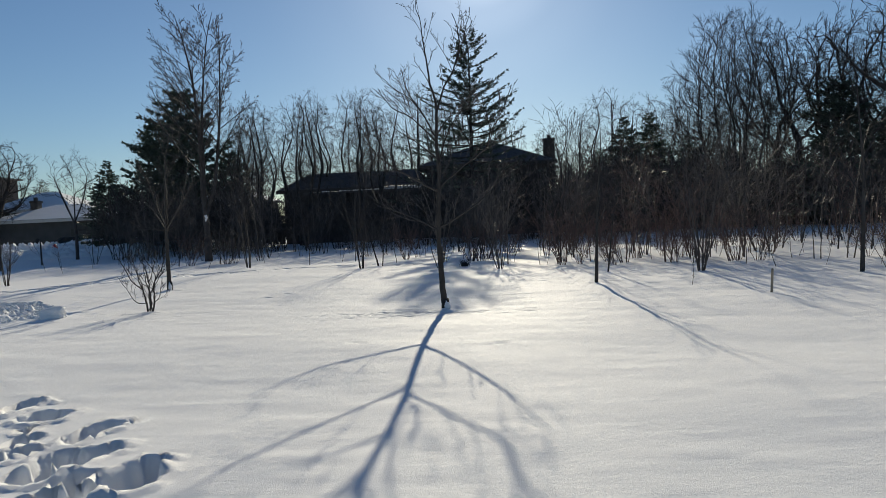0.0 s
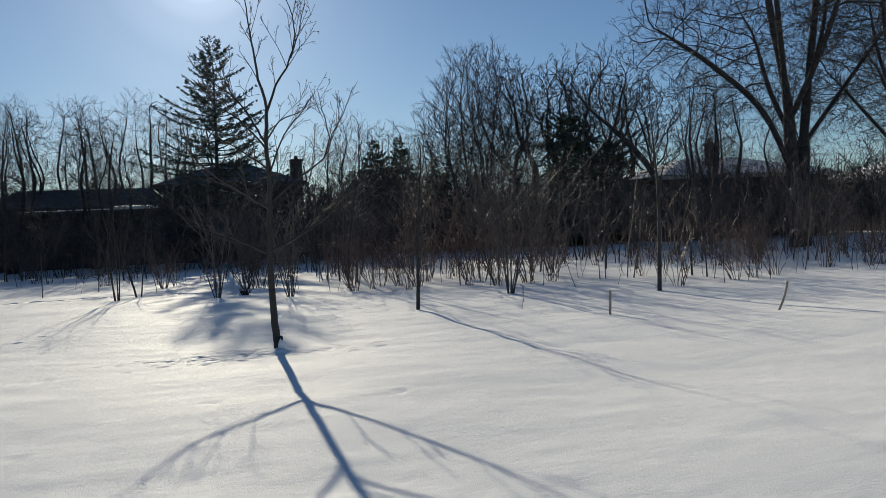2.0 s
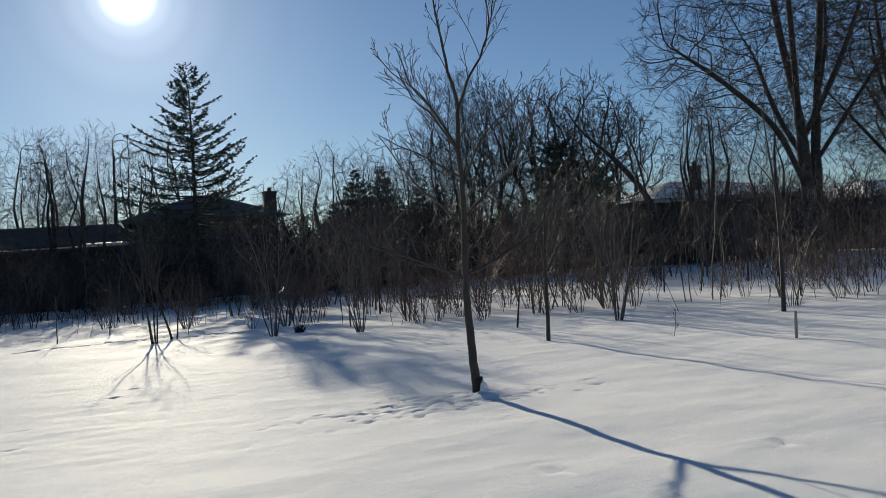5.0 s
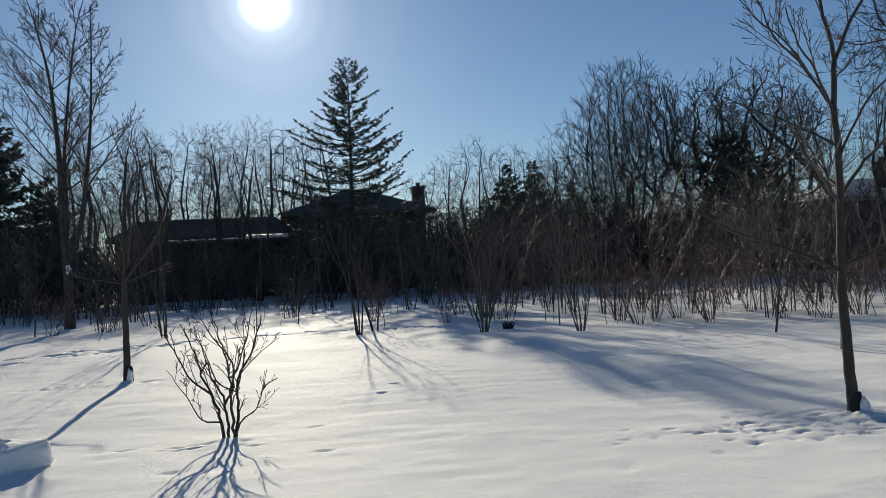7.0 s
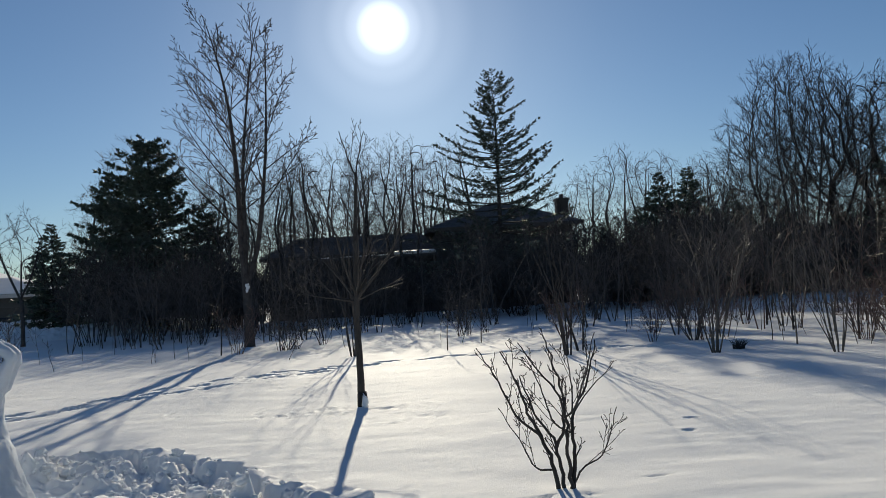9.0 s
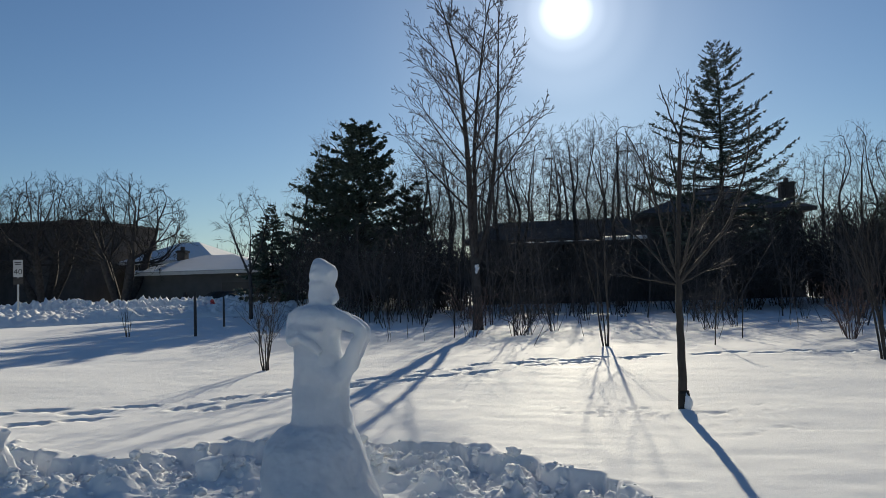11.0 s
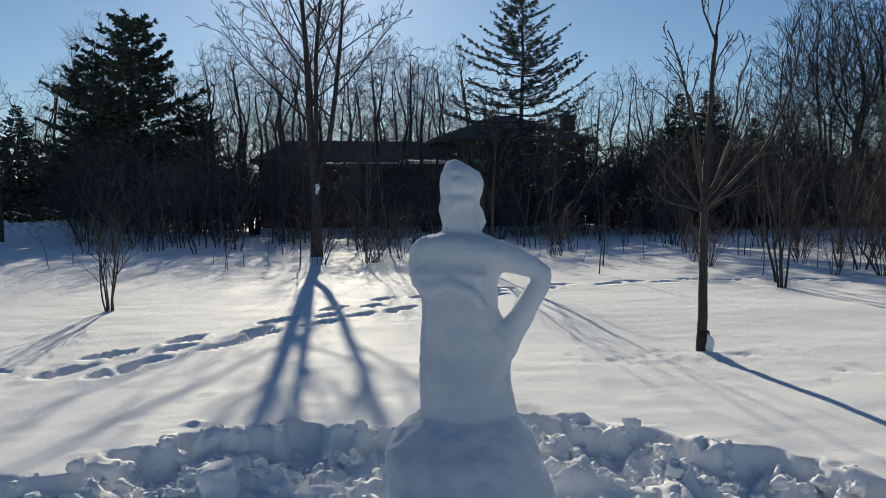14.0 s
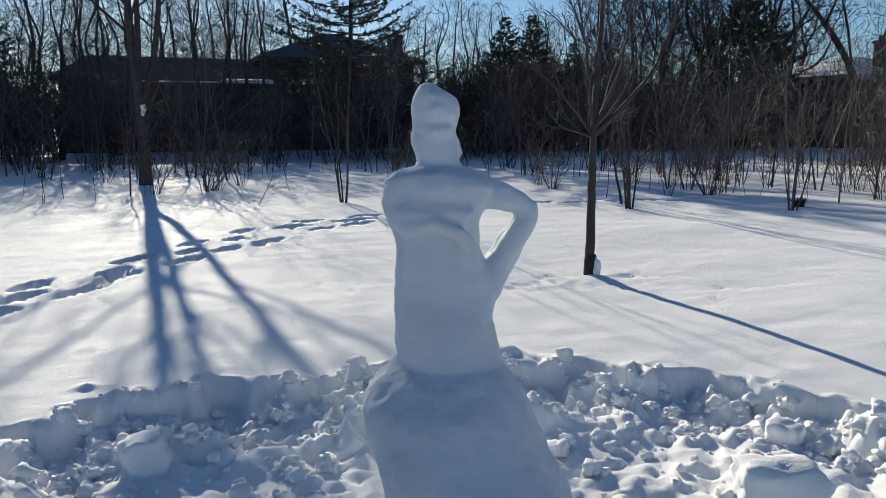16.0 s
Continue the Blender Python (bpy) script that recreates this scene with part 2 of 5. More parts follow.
def resample(pts, step):
    """A smooth curve through guide points, cut into even steps."""
    P = [Vector(p) for p in pts]
    P = [P[0] * 2 - P[1]] + P + [P[-1] * 2 - P[-2]]
    out = [P[1].copy()]
    for a, b, c, d in zip(P, P[1:], P[2:], P[3:]):
        n = max(1, round((c - b).length / step))
        for i in range(1, n + 1):
            t = i / n
            out.append(0.5 * ((2 * b) + (c - a) * t + (2 * a - 5 * b + 4 * c - d) * t * t + (3 * b - a - 3 * c + d) * t**3))
    return out


def crown_points(rng, n, *blobs):
    """Points spread evenly through a few ellipsoids (x, y, z, rx, ry, rz)."""
    sizes = [b[3] * b[4] * b[5] for b in blobs]
    out = []
    for _ in range(n):
        x, y, z, rx, ry, rz = rng.choices(blobs, sizes)[0]
        d = Vector((rng.gauss(0, 1), rng.gauss(0, 1), rng.gauss(0, 1))).normalized() * rng.random() ** 0.38
        out.append(Vector((x + d.x * rx, y + d.y * ry, z + d.z * rz)))
    return out


def spread(rng, stems, points, step, reach, kill, lift, wander, keep, rounds=110):
    """Branches that grow from the stems towards the open points of the crown."""
    pos, par, head, kids = [], [], [], []

    def add(p, parent, d):
        pos.append(p)
        par.append(parent)
        head.append(d)
        kids.append(0)
        if parent >= 0:
            kids[parent] += 1

    for stem in stems:
        line = resample(stem, step)
        last = -1
        if pos and (pos[0] - line[0]).length > 0.4:
            last = min(range(len(pos)), key=lambda i: (pos[i] - line[0]).length)
        for i, p in enumerate(line):
            add(p, last, (line[i] - line[max(0, i - 1)]).normalized() if i else Vector((0, 0, 1)))
            last = len(pos) - 1
    best = [(1e9, -1)] * len(points)
    fresh = 0
    for _ in range(rounds):
        tree = kdtree.KDTree(len(pos) - fresh)
        for i in range(fresh, len(pos)):
            tree.insert(pos[i], i)
        tree.balance()
        fresh = len(pos)
        keep_p, keep_b, pull = [], [], {}
        for a, old in zip(points, best):
            _, i, d = tree.find(a)
            cur = (d, i) if d < old[0] else old
            if cur[0] < kill:
                continue
            keep_p.append(a)
            keep_b.append(cur)
            if cur[0] < reach:
                pull[cur[1]] = pull.get(cur[1], Vector()) + (a - pos[cur[1]]).normalized()
        points, best = keep_p, keep_b
        for i, v in pull.items():
            if kids[i] < 3:
                d = v.normalized() + head[i] * keep + Vector((0, 0, lift)) + Vector((rng.gauss(0, 1), rng.gauss(0, 1), rng.gauss(0, 1))) * wander
                d.normalize()
                add(pos[i] + d * step, i, d)
        if len(pos) == fresh:
            break
    return pos, par, head


def crown_tree(name, seed, stems, blobs, n, step, trunk_r, bark, twig, reach=3.0, kill=0.9, lift=0.1, wander=0.2, keep=0.6, thin=0.010, twigs=1.0, twig_len=0.7,
               twig_up=0.3, limbs=10):
    """A leafless tree whose limbs fill a crown of the given shape, ending in fine twigs."""
    rng = random.Random(seed)
    root = new(name)
    pos, par, head = spread(rng, stems, crown_points(rng, n, *blobs), step, reach, kill, lift, wander, keep)
    count = len(pos)
    sub = [[] for _ in pos]
    tips = [0] * count
    for i in range(count - 1, -1, -1):
        tips[i] = max(1, tips[i])
        if par[i] >= 0:
            tips[par[i]] += tips[i]
            sub[par[i]].append(i)
    power = math.log(trunk_r / thin) / math.log(max(tips))
    rad = [thin * t**power for t in tips]
    lines, todo = [], [i for i in range(count) if par[i] < 0]
    while todo:
        i = todo.pop()
        pts, rr = [pos[i]], [rad[i]]
        if par[i] >= 0:
            pts, rr = [pos[par[i]], pos[i]], [rad[i], rad[i]]
        while sub[i]:
            order = sorted(sub[i], key=lambda k: -tips[k])
            todo += order[1:]
            i = order[0]
            pts.append(pos[i])
            rr.append(rad[i])
        if len(pts) > 1:
            rr[-1] = thin * 0.6
            lines.append((pts, rr))
    lines.sort(key=lambda l: -l[1][0] * (1 + 0.02 * len(l[0])))
    V, F = [], []
    for k, (pts, rr) in enumerate(lines):
        if k <= limbs:
            flare = [r * (1 + 0.35 * math.exp(-j)) for j, r in enumerate(rr)] if k == 0 else rr
            mesh_object("trunk" if k == 0 else "limb", *meshes_of([(pts, flare)], 9 if k == 0 else 6), bark, root, smooth=True)
        else:
            tube(V, F, pts, rr, 5 if rr[0] > 0.03 else 3)

    def shoot(p, d, length, r, deep):
        d = (d + Vector((rng.gauss(0, 1), rng.gauss(0, 1), rng.gauss(0, 1))) * 0.12).normalized()
        if deep == 2:
            mid = p + d * length * 0.5
            e = (d + Vector((0, 0, twig_up * 0.5)) + Vector((rng.gauss(0, 1), rng.gauss(0, 1), rng.gauss(0, 1))) * 0.12).normalized()
            tip = mid + e * length * 0.5
            tube(V, F, [p, mid, tip], [r, r * 0.8, r * 0.5], 3)
        else:
            tip = p + d * length
            tube(V, F, [p, tip], [r, r * 0.55], 3)
        for k in range((0, 1, 3)[deep]):
            side = d.orthogonal().normalized()
            side.rotate(Matrix.Rotation(rng.uniform(0, 6.28), 3, d))
            shoot(p.lerp(tip, rng.uniform(0.25, 0.85)), d * 0.8 + side * 0.55 + Vector((0, 0, twig_up * 0.6)), length * rng.uniform(0.45, 0.7), r * 0.75, deep - 1)

    for i in range(count):
        if tips[i] < 7 and rng.random() < twigs * (1.0 if sub[i] else 1.6):
            side = head[i].orthogonal().normalized()
            side.rotate(Matrix.Rotation(rng.uniform(0, 6.28), 3, head[i]))
            shoot(pos[i], head[i] * (0.7 if sub[i] else 1.2) + side * 0.6 + Vector((0, 0, twig_up)), twig_len * rng.uniform(0.5, 1.2), thin * 0.9, 2)
    tagged(mesh_object("crown", V, F, twig, root), kind="stuff")
    return root


def guided_tree(root, rg, limbs, bark, twig, spurs, spur_len, thin, step=0.12, up=0.05):
    """Limbs along guide curves ((x, y, z), ...), first radius, last radius; each with its own side shoots."""
    fine = []
    twig_cfg = cfg((5, 3, 2), (3, 2), (34, 36), (0.5, 0.5), (up, 0.05, 0.04), (0.07, 0.09, 0.1), first=(0.3, 0.2), thick=(0.65, 0.7), thin=thin)
    for n, (kind, guide, r0, r1) in enumerate(limbs):
        line = resample(guide, step)
        wob = [Vector((rg.gauss(0, 1), rg.gauss(0, 1), rg.gauss(0, 0.4))) * (0.003 if kind == "trunk" else min(0.007, 0.4 * r0)) for _ in line]
        line = [p + (w if 0 < i else Vector()) for i, (p, w) in enumerate(zip(line, wob))]
        m = len(line) - 1
        rr = [r0 + (r1 - r0) * (i / m) ** 0.8 for i in range(m + 1)]
        mesh_object(kind, *meshes_of([(line, rr)], 9 if kind == "trunk" else 6), bark, root, smooth=True)
        if kind == "trunk":
            continue
        run = step * m
        for k in range(max(2, round(run * spurs))):
            f = (0.25 + 0.72 * (k + rg.random()) / max(2, round(run * spurs))) * m
            i = min(int(f), m - 1)
            along = (line[i + 1] - line[i]).normalized()
            side = along.orthogonal().normalized()
            side.rotate(Matrix.Rotation(rg.uniform(0, 6.28), 3, along))
            sub = [[], [], []]
            grow(sub, rg, line[i], along * 0.8 + side * 0.6 + Vector((0, 0, 0.25)), spur_len * rg.uniform(0.4, 1.15) * (1.15 - 0.6 * f / m), max(rr[i] * 0.5, thin), 0, twig_cfg)
            fine += sub[0] + sub[1] + sub[2]
    tagged(mesh_object("crown", *meshes_of(fine, 3), twig, root), kind="stuff")


def needle_tree(name, rng, height, radius, base, whorls, per, droop, clump, trunk_r, blades, blade_len, blade_w, gap=0.0, dense=1.0, full=0.8, fan=0.2):
    """A conifer: trunk, boughs and needle sprays of many narrow blades along each bough."""
    root = new(name)
    V, F = [], []
    pts = [Vector((rng.gauss(0, 0.02) * i, rng.gauss(0, 0.02) * i, height * i / 8)) for i in range(9)]
    tube(V, F, pts, [trunk_r * (1 - 0.93 * i / 8) for i in range(9)], 8)
    mesh_object("trunk", V, F, DARK_BARK, root, smooth=True)
    BV, BF, NV, NF = [], [], [], []
    for w in range(whorls):
        s = (w + rng.uniform(0.1, 0.9)) / whorls
        z = base + (height - base) * s
        reach = radius * (1 - s) ** full + 0.05 * radius
        a0 = rng.uniform(0, 6.28)
        for k in range(per):
            if rng.random() < gap:
                continue
            a = a0 + 6.28 * k / per + rng.uniform(-0.35, 0.35)
            length = reach * rng.uniform(0.55, 1.22)
            p = Vector((0, 0, z))
            d = Vector((math.cos(a), math.sin(a), droop[0] + 0.5 * s))
            line = [p.copy()]
            n = 6
            for i in range(n):
                d.z += droop[1] + rng.gauss(0, 0.05)
                d.normalize()
                p = p + d * (length / n)
                line.append(p)
            tube(BV, BF, line, [max(0.006, 0.035 * length / 2.5 * (1 - 0.85 * i / n)) for i in range(n + 1)], 3)
            count = max(4, int(length * clump * dense))
            for c in range(count):
                f = (0.22 + 0.78 * (c + rng.random()) / count) * n
                i = min(int(f), n - 1)
                q = line[i].lerp(line[i + 1], f - i)
                along = (line[i + 1] - line[i]).normalized()
                side = along.cross(Vector((0, 0, 1))).normalized()
                q = q + side * (rng.uniform(-fan, fan) * length * (1.1 - 0.75 * f / n)) + along * (rng.uniform(0, 0.12) * length)
                for _ in range(blades):
                    bl = blade_len * rng.uniform(0.6, 1.2) * (0.6 + 0.4 * (1 - f / n)) * min(1.0, 0.3 + 0.45 * length)
                    bd = (along * rng.uniform(0.2, 1.0) + side * rng.uniform(-1, 1) + Vector((0, 0, rng.uniform(-0.45, 0.5)))).normalized()
                    wd = bd.cross(Vector((rng.uniform(-1, 1), rng.uniform(-1, 1), rng.uniform(0.2, 1)))).normalized() * blade_w * min(1.0, 0.4 + 0.4 * length)
                    b = len(NV)
                    mid = q + bd * bl * 0.45
                    NV.extend((q, mid + wd, q + bd * bl, mid - wd))
                    NF.append((b, b + 1, b + 2, b + 3))
    tagged(mesh_object("bough_frame", BV, BF, DARK_BARK, root), kind="stuff")
    tagged(mesh_object("foliage", NV, NF, NEEDLE, root), kind="stuff")
    return root


def put(ob, x, y, z=0.0, rz=0.0, s=1.0, tilt=0.0):
    ob.matrix_world = pose(x, y, z, tilt, 0, rz) @ Matrix.Diagonal((s, s, s, 1))
    return ob


def again(ob, x, y, z=0.0, rz=0.0, s=1.0, tilt=0.0):
    c = copy_thing(ob, pose(x, y, z, tilt, 0, rz))
    c.scale = (s, s, s)
    return c

# ---- snow-covered ground ----
def lattice(seed):
    return np.random.RandomState(seed).rand(256, 256)


def vnoise(x, y, seed):
    """Smooth noise of unit cell size, 0 to 1."""
    g = lattice(seed)
    xi, yi = np.floor(x).astype(int), np.floor(y).astype(int)
    fx, fy = x - xi, y - yi
    fx, fy = fx * fx * (3 - 2 * fx), fy * fy * (3 - 2 * fy)
    a, b = g[xi % 256, yi % 256], g[(xi + 1) % 256, yi % 256]
    c, d = g[xi % 256, (yi + 1) % 256], g[(xi + 1) % 256, (yi + 1) % 256]
    return (a * (1 - fx) + b * fx) * (1 - fy) + (c * (1 - fx) + d * fx) * fy


def billow(x, y, seed, octaves=3):
    """Rounded lumps with sharp clefts between them."""
    total, amp = 0, 1.0
    for o in range(octaves):
        total = total + amp * np.abs(2 * vnoise(x * 2**o, y * 2**o, seed + o) - 1)
        amp *= 0.5
    return total


def smooth(a, b, v):
    t = np.clip((v - a) / (b - a), 0, 1)
    return t * t * (3 - 2 * t)


# outline of the place where the snow was dug up for the sculpture
DUG = [(-15, 11.9), (-11.5, 11.6), (-9.6, 11.2), (-8.5, 10.4), (-7.5, 10.4), (-6.7, 11.1), (-5.6, 11.0), (-4.4, 11.0), (-3.5, 10.6), (-2.8, 9.9),
       (-2.3, 9.0), (-1.9, 8.0), (-2.6, 7.2), (-3.6, 6.3), (-5.0, 4.4), (-8.0, 3.2), (-15, 3.6)]


def inside_by(px, py, poly):
    """Signed distance to the outline, positive inside."""
    best = np.full(px.shape, 1e9)
    odd = np.zeros(px.shape, bool)
    for (ax, ay), (bx, by) in zip(poly, poly[1:] + poly[:1]):
        ex, ey = bx - ax, by - ay
        t = np.clip(((px - ax) * ex + (py - ay) * ey) / (ex * ex + ey * ey), 0, 1)
        best = np.minimum(best, np.hypot(px - ax - t * ex, py - ay - t * ey))
        cross = (ay > py) != (by > py)
        odd ^= cross & (px < (bx - ax) * (py - ay) / (by - ay + 1e-12) + ax)
    return np.where(odd, best, -best)


def spaced(*runs):
    out = []
    for a, b, step in runs:
        out.append(np.arange(a, b - step / 4, step))
    return np.concatenate(out + [[runs[-1][1]]])


def far_steps(a, sign):
    return np.array([a + sign * d for d in (1, 3, 7, 15, 30, 60, 120, 250, 600, 1500, 4000)])


gx = np.concatenate([far_steps(-50, -1)[::-1], spaced((-50, -26, 0.5), (-26, -12, 0.16), (-12, -9.5, 0.07), (-9.5, -8.4, 0.036), (-8.4, -2.4, 0.027), (-2.4, -2, 0.04), (-2, 1.3, 0.065), (1.3, 4.5, 0.036), (4.5, 6.6, 0.042), (6.6, 8, 0.07), (8, 26, 0.18), (26, 50, 0.5)), far_steps(50, 1)])
gy = np.concatenate([far_steps(-10, -1)[::-1], spaced((-10, -3, 0.2), (-3, -2.1, 0.075), (-2.1, 1.3, 0.04), (1.3, 6.0, 0.08), (6.0, 7.6, 0.04), (7.6, 11.4, 0.028), (11.4, 20.5, 0.08), (20.5, 36, 0.2), (36, 70, 0.5)), far_steps(70, 1)])
PX, PY = np.meshgrid(gx, gy)
near = smooth(160, 60, np.hypot(PX, PY - 20))
H = near * (0.095 * (vnoise(PX / 5, PY / 4, 3) - 0.5) + 0.034 * (vnoise(PX / 2.1 + PY / 9, PY / 1.3, 4) - 0.5)
            + 0.016 * (vnoise(PX / 0.8 + PY / 3, PY / 0.45, 5) - 0.5) + 0.010 * (vnoise(PX / 0.33, PY / 0.19, 6) - 0.5))
sd = inside_by(PX, PY, DUG) + 0.34 * (vnoise(PX / 0.3, PY / 0.3, 11) - 0.5) + 0.13 * (vnoise(PX / 0.11, PY / 0.11, 12) - 0.5) + 0.05 * (vnoise(PX / 0.05, PY / 0.05, 17) - 0.5)
dug = smooth(-0.01, 0.13, sd)
band = smooth(0.05, 0.22, sd) * smooth(1.1, 0.5, sd)
trod = smooth(0.45, 1.0, sd)
floor_z = -0.28 + 0.10 * trod + 0.05 * (vnoise(PX / 0.5, PY / 0.5, 13) - 0.5) + 0.03 * billow(PX / 0.16, PY / 0.16, 14) + trod * (0.03 * (vnoise(PX / 0.13, PY / 0.1, 15) - 0.5) + 0.034 * (vnoise(PX / 0.06, PY / 0.05, 16) - 0.5))
lumps = 0.36 * np.clip(vnoise(PX / 0.36, PY / 0.36, 21) - 0.3, 0, 1) * (0.35 + billow(PX / 0.2, PY / 0.2, 22)) + 0.10 * billow(PX / 0.12, PY / 0.12, 24, 2) + 0.05 * (vnoise(PX / 0.07, PY / 0.07, 26) - 0.5) + 0.02 * billow(PX / 0.045, PY / 0.045, 27, 1)
H = H * (1 - 0.8 * dug) + dug * (floor_z + band * lumps)
H += 0.10 * smooth(-0.22, 0.0, sd) * smooth(0.1, 0.0, sd) * np.clip(vnoise(PX / 0.22, PY / 0.22, 31) + 0.5 * vnoise(PX / 0.08, PY / 0.08, 33) - 0.6, 0, 1)


def dent(x, y, along, length, width, depth, rim=0.15):
    i0, i1 = np.searchsorted(gx, (x - length * 1.6, x + length * 1.6))
    j0, j1 = np.searchsorted(gy, (y - length * 1.6, y + length * 1.6))
    sx, sy = PX[j0:j1, i0:i1] - x, PY[j0:j1, i0:i1] - y
    u = (sx * math.cos(along) + sy * math.sin(along)) / length
    v = (-sx * math.sin(along) + sy * math.cos(along)) / width
    q = u * u + v * v
    wob = 1.0 * (vnoise(PX[j0:j1, i0:i1] / 0.16, PY[j0:j1, i0:i1] / 0.11, 42) - 0.5) + 0.7 * (vnoise(PX[j0:j1, i0:i1] / 0.06, PY[j0:j1, i0:i1] / 0.06, 41) - 0.5)
    q = q * (1 + wob)
    H[j0:j1, i0:i1] += -depth * np.exp(-q**4.5) + rim * depth * np.exp(-((np.sqrt(q) - 1.35) / 0.28) ** 2)


def trail(points, stride, gap, length, width, depth, rng):
    """Two lines of dragging footprints along a way."""
    side = 1
    for (ax, ay), (bx, by) in zip(points, points[1:]):
        run = math.hypot(bx - ax, by - ay)
        a = math.atan2(by - ay, bx - ax)
        for k in range(max(1, int(run / stride))):
            s = (k + rng.uniform(0.1, 0.5)) * stride / run
            side = -side
            x = ax + (bx - ax) * s - math.sin(a) * gap * side
            y = ay + (by - ay) * s + math.cos(a) * gap * side
            dent(x, y, a + rng.gauss(0, 0.08), length * rng.uniform(0.8, 1.2), width, depth * rng.uniform(0.7, 1.2))


rng = random.Random(5)
trail([(-14, 12.2), (-11.1, 12.8), (-8.6, 13.4), (-6.9, 15.4), (-4.5, 18.3), (-0.8, 19.4), (3.0, 19.6), (7.5, 18.6)], 0.6, 0.17, 0.31, 0.12, 0.12, rng)
trail([(-10.2, 12.0), (-8.2, 13.0), (-6.2, 15.6), (-4.0, 17.6), (-2.0, 18.9)], 0.8, 0.06, 0.3, 0.11, 0.10, rng)
for x, y, half, run in ((2.2, 0.85, 0.10, 0.22), (2.66, 0.42, 0.15, 0.16), (3.32, -0.06, 0.095, 0.26), (2.88, -0.28, 0.07, 0.16), (3.07, -0.52, 0.07, 0.12), (2.98, -0.74, 0.1, 0.1), (3.44, -0.74, 0.11, 0.2), (3.62, -0.68, 0.11, 0.24),
                        (3.46, -1.08, 0.12, 0.15), (3.82, -1.18, 0.08, 0.17), (4.10, -1.08, 0.12, 0.28), (4.22, -1.2, 0.1, 0.2), (3.98, -1.42, 0.09, 0.12), (3.78, -1.5, 0.12, 0.1), (2.75, 0.05, 0.05, 0.08)):
    dent(x, y, 1.57 + rng.uniform(-0.25, 0.25), run, half, rng.uniform(0.26, 0.34), 0.10)
for cx, cy, n, wide in ((5.2, 6.5, 190, 0.8), (-2.0, 13.0, 90, 0.65), (-0.1, 8.1, 14, 0.5), (-1.3, 12.2, 20, 0.5)):
    for _ in range(n):
        dent(cx + rng.gauss(0, wide), cy + rng.gauss(0, wide * 0.4), rng.uniform(-0.4, 0.4), rng.uniform(0.035, 0.075), rng.uniform(0.022, 0.036), rng.uniform(0.012, 0.028), 0.1)
for _ in range(40):
    dent(rng.uniform(-8, 10), rng.uniform(1, 17), rng.uniform(-0.5, 0.5), rng.uniform(0.04, 0.1), rng.uniform(0.03, 0.06), rng.uniform(0.01, 0.03))
for x, y, r, up in ((5.6, 6.6, 0.16, 0.05), (-1.8, 13.12, 0.14, 0.02), (-1.8, 13.2, 1.5, -0.04), (-6.15, 27.2, 0.6, 0.06), (0, 8.1, 0.25, 0.03)):
    H += up * np.exp(-((PX - x) ** 2 + (PY - y) ** 2) / r**2)


def ground_at(x, y):
    i, j = min(np.searchsorted(gx, x), len(gx) - 1), min(np.searchsorted(gy, y), len(gy) - 1)
    return float(H[j, i])


nx, ny = len(gx), len(gy)
me = bpy.data.meshes.new("ground")
idx = np.arange(nx * ny).reshape(ny, nx)
quads = np.stack([idx[:-1, :-1], idx[:-1, 1:], idx[1:, 1:], idx[1:, :-1]], -1).reshape(-1, 4)
me.vertices.add(nx * ny)
me.vertices.foreach_set("co", np.stack([PX, PY, H], -1).astype(np.float32).ravel())
me.loops.add(quads.size)
me.loops.foreach_set("vertex_index", quads.astype(np.int32).ravel())
me.polygons.add(len(quads))
me.polygons.foreach_set("loop_start", np.arange(0, quads.size, 4, dtype=np.int32))
me.polygons.foreach_set("use_smooth", np.ones(len(quads), bool))
me.update(calc_edges=True)
me.materials.append(SNOW)
ground = tagged(new("ground", me), "wind-packed snow field with footprints and a dug-out patch", "snow", kind="structure")


def snow_bank(name, ax, ay, bx, by, wide, high, seed, label):
    """A ploughed ridge of broken snow along the road."""
    run = math.hypot(bx - ax, by - ay)
    n, m = int(run / 0.08), int(wide / 0.08)
    s, v = np.meshgrid(np.linspace(0, 1, n), np.linspace(-1, 1, m))
    ex, ey = (bx - ax) / run, (by - ay) / run
    x = ax + (bx - ax) * s - ey * v * wide / 2
    y = ay + (by - ay) * s + ex * v * wide / 2
    prof = np.clip(1 - v**2, 0, 1) ** 0.7 * smooth(0, 0.03, s) * smooth(1, 0.97, s)
    z = prof * high * (0.45 + 0.45 * vnoise(s * run / 2.5, v * 2, seed) + 0.34 * billow(s * run / 0.42, v * wide / 0.84, seed + 1) + 0.36 * vnoise(s * run / 0.2, v * wide / 0.4, seed + 5) + 0.2 * billow(s * run / 0.16, v * wide / 0.32, seed + 8, 1)) - 0.06
    idx = np.arange(n * m).reshape(m, n)
    q = np.stack([idx[:-1, :-1], idx[:-1, 1:], idx[1:, 1:], idx[1:, :-1]], -1).reshape(-1, 4)
    ob = mesh_object(name, np.stack([x, y, z], -1).reshape(-1, 3).tolist(), q.tolist(), CLOD_SNOW, smooth=True)
    return tagged(ob, label, "snow bank", kind="structure")


snow_bank("snow_bank", -41.0, 30.0, -12.5, 57.0, 4.2, 0.62, 61, "ploughed bank of broken snow along the road")
snow_bank("snow_bank", -50.0, 33.0, -17.0, 63.0, 4.2, 0.95, 71, "higher ploughed snow bank on the far side of the road")


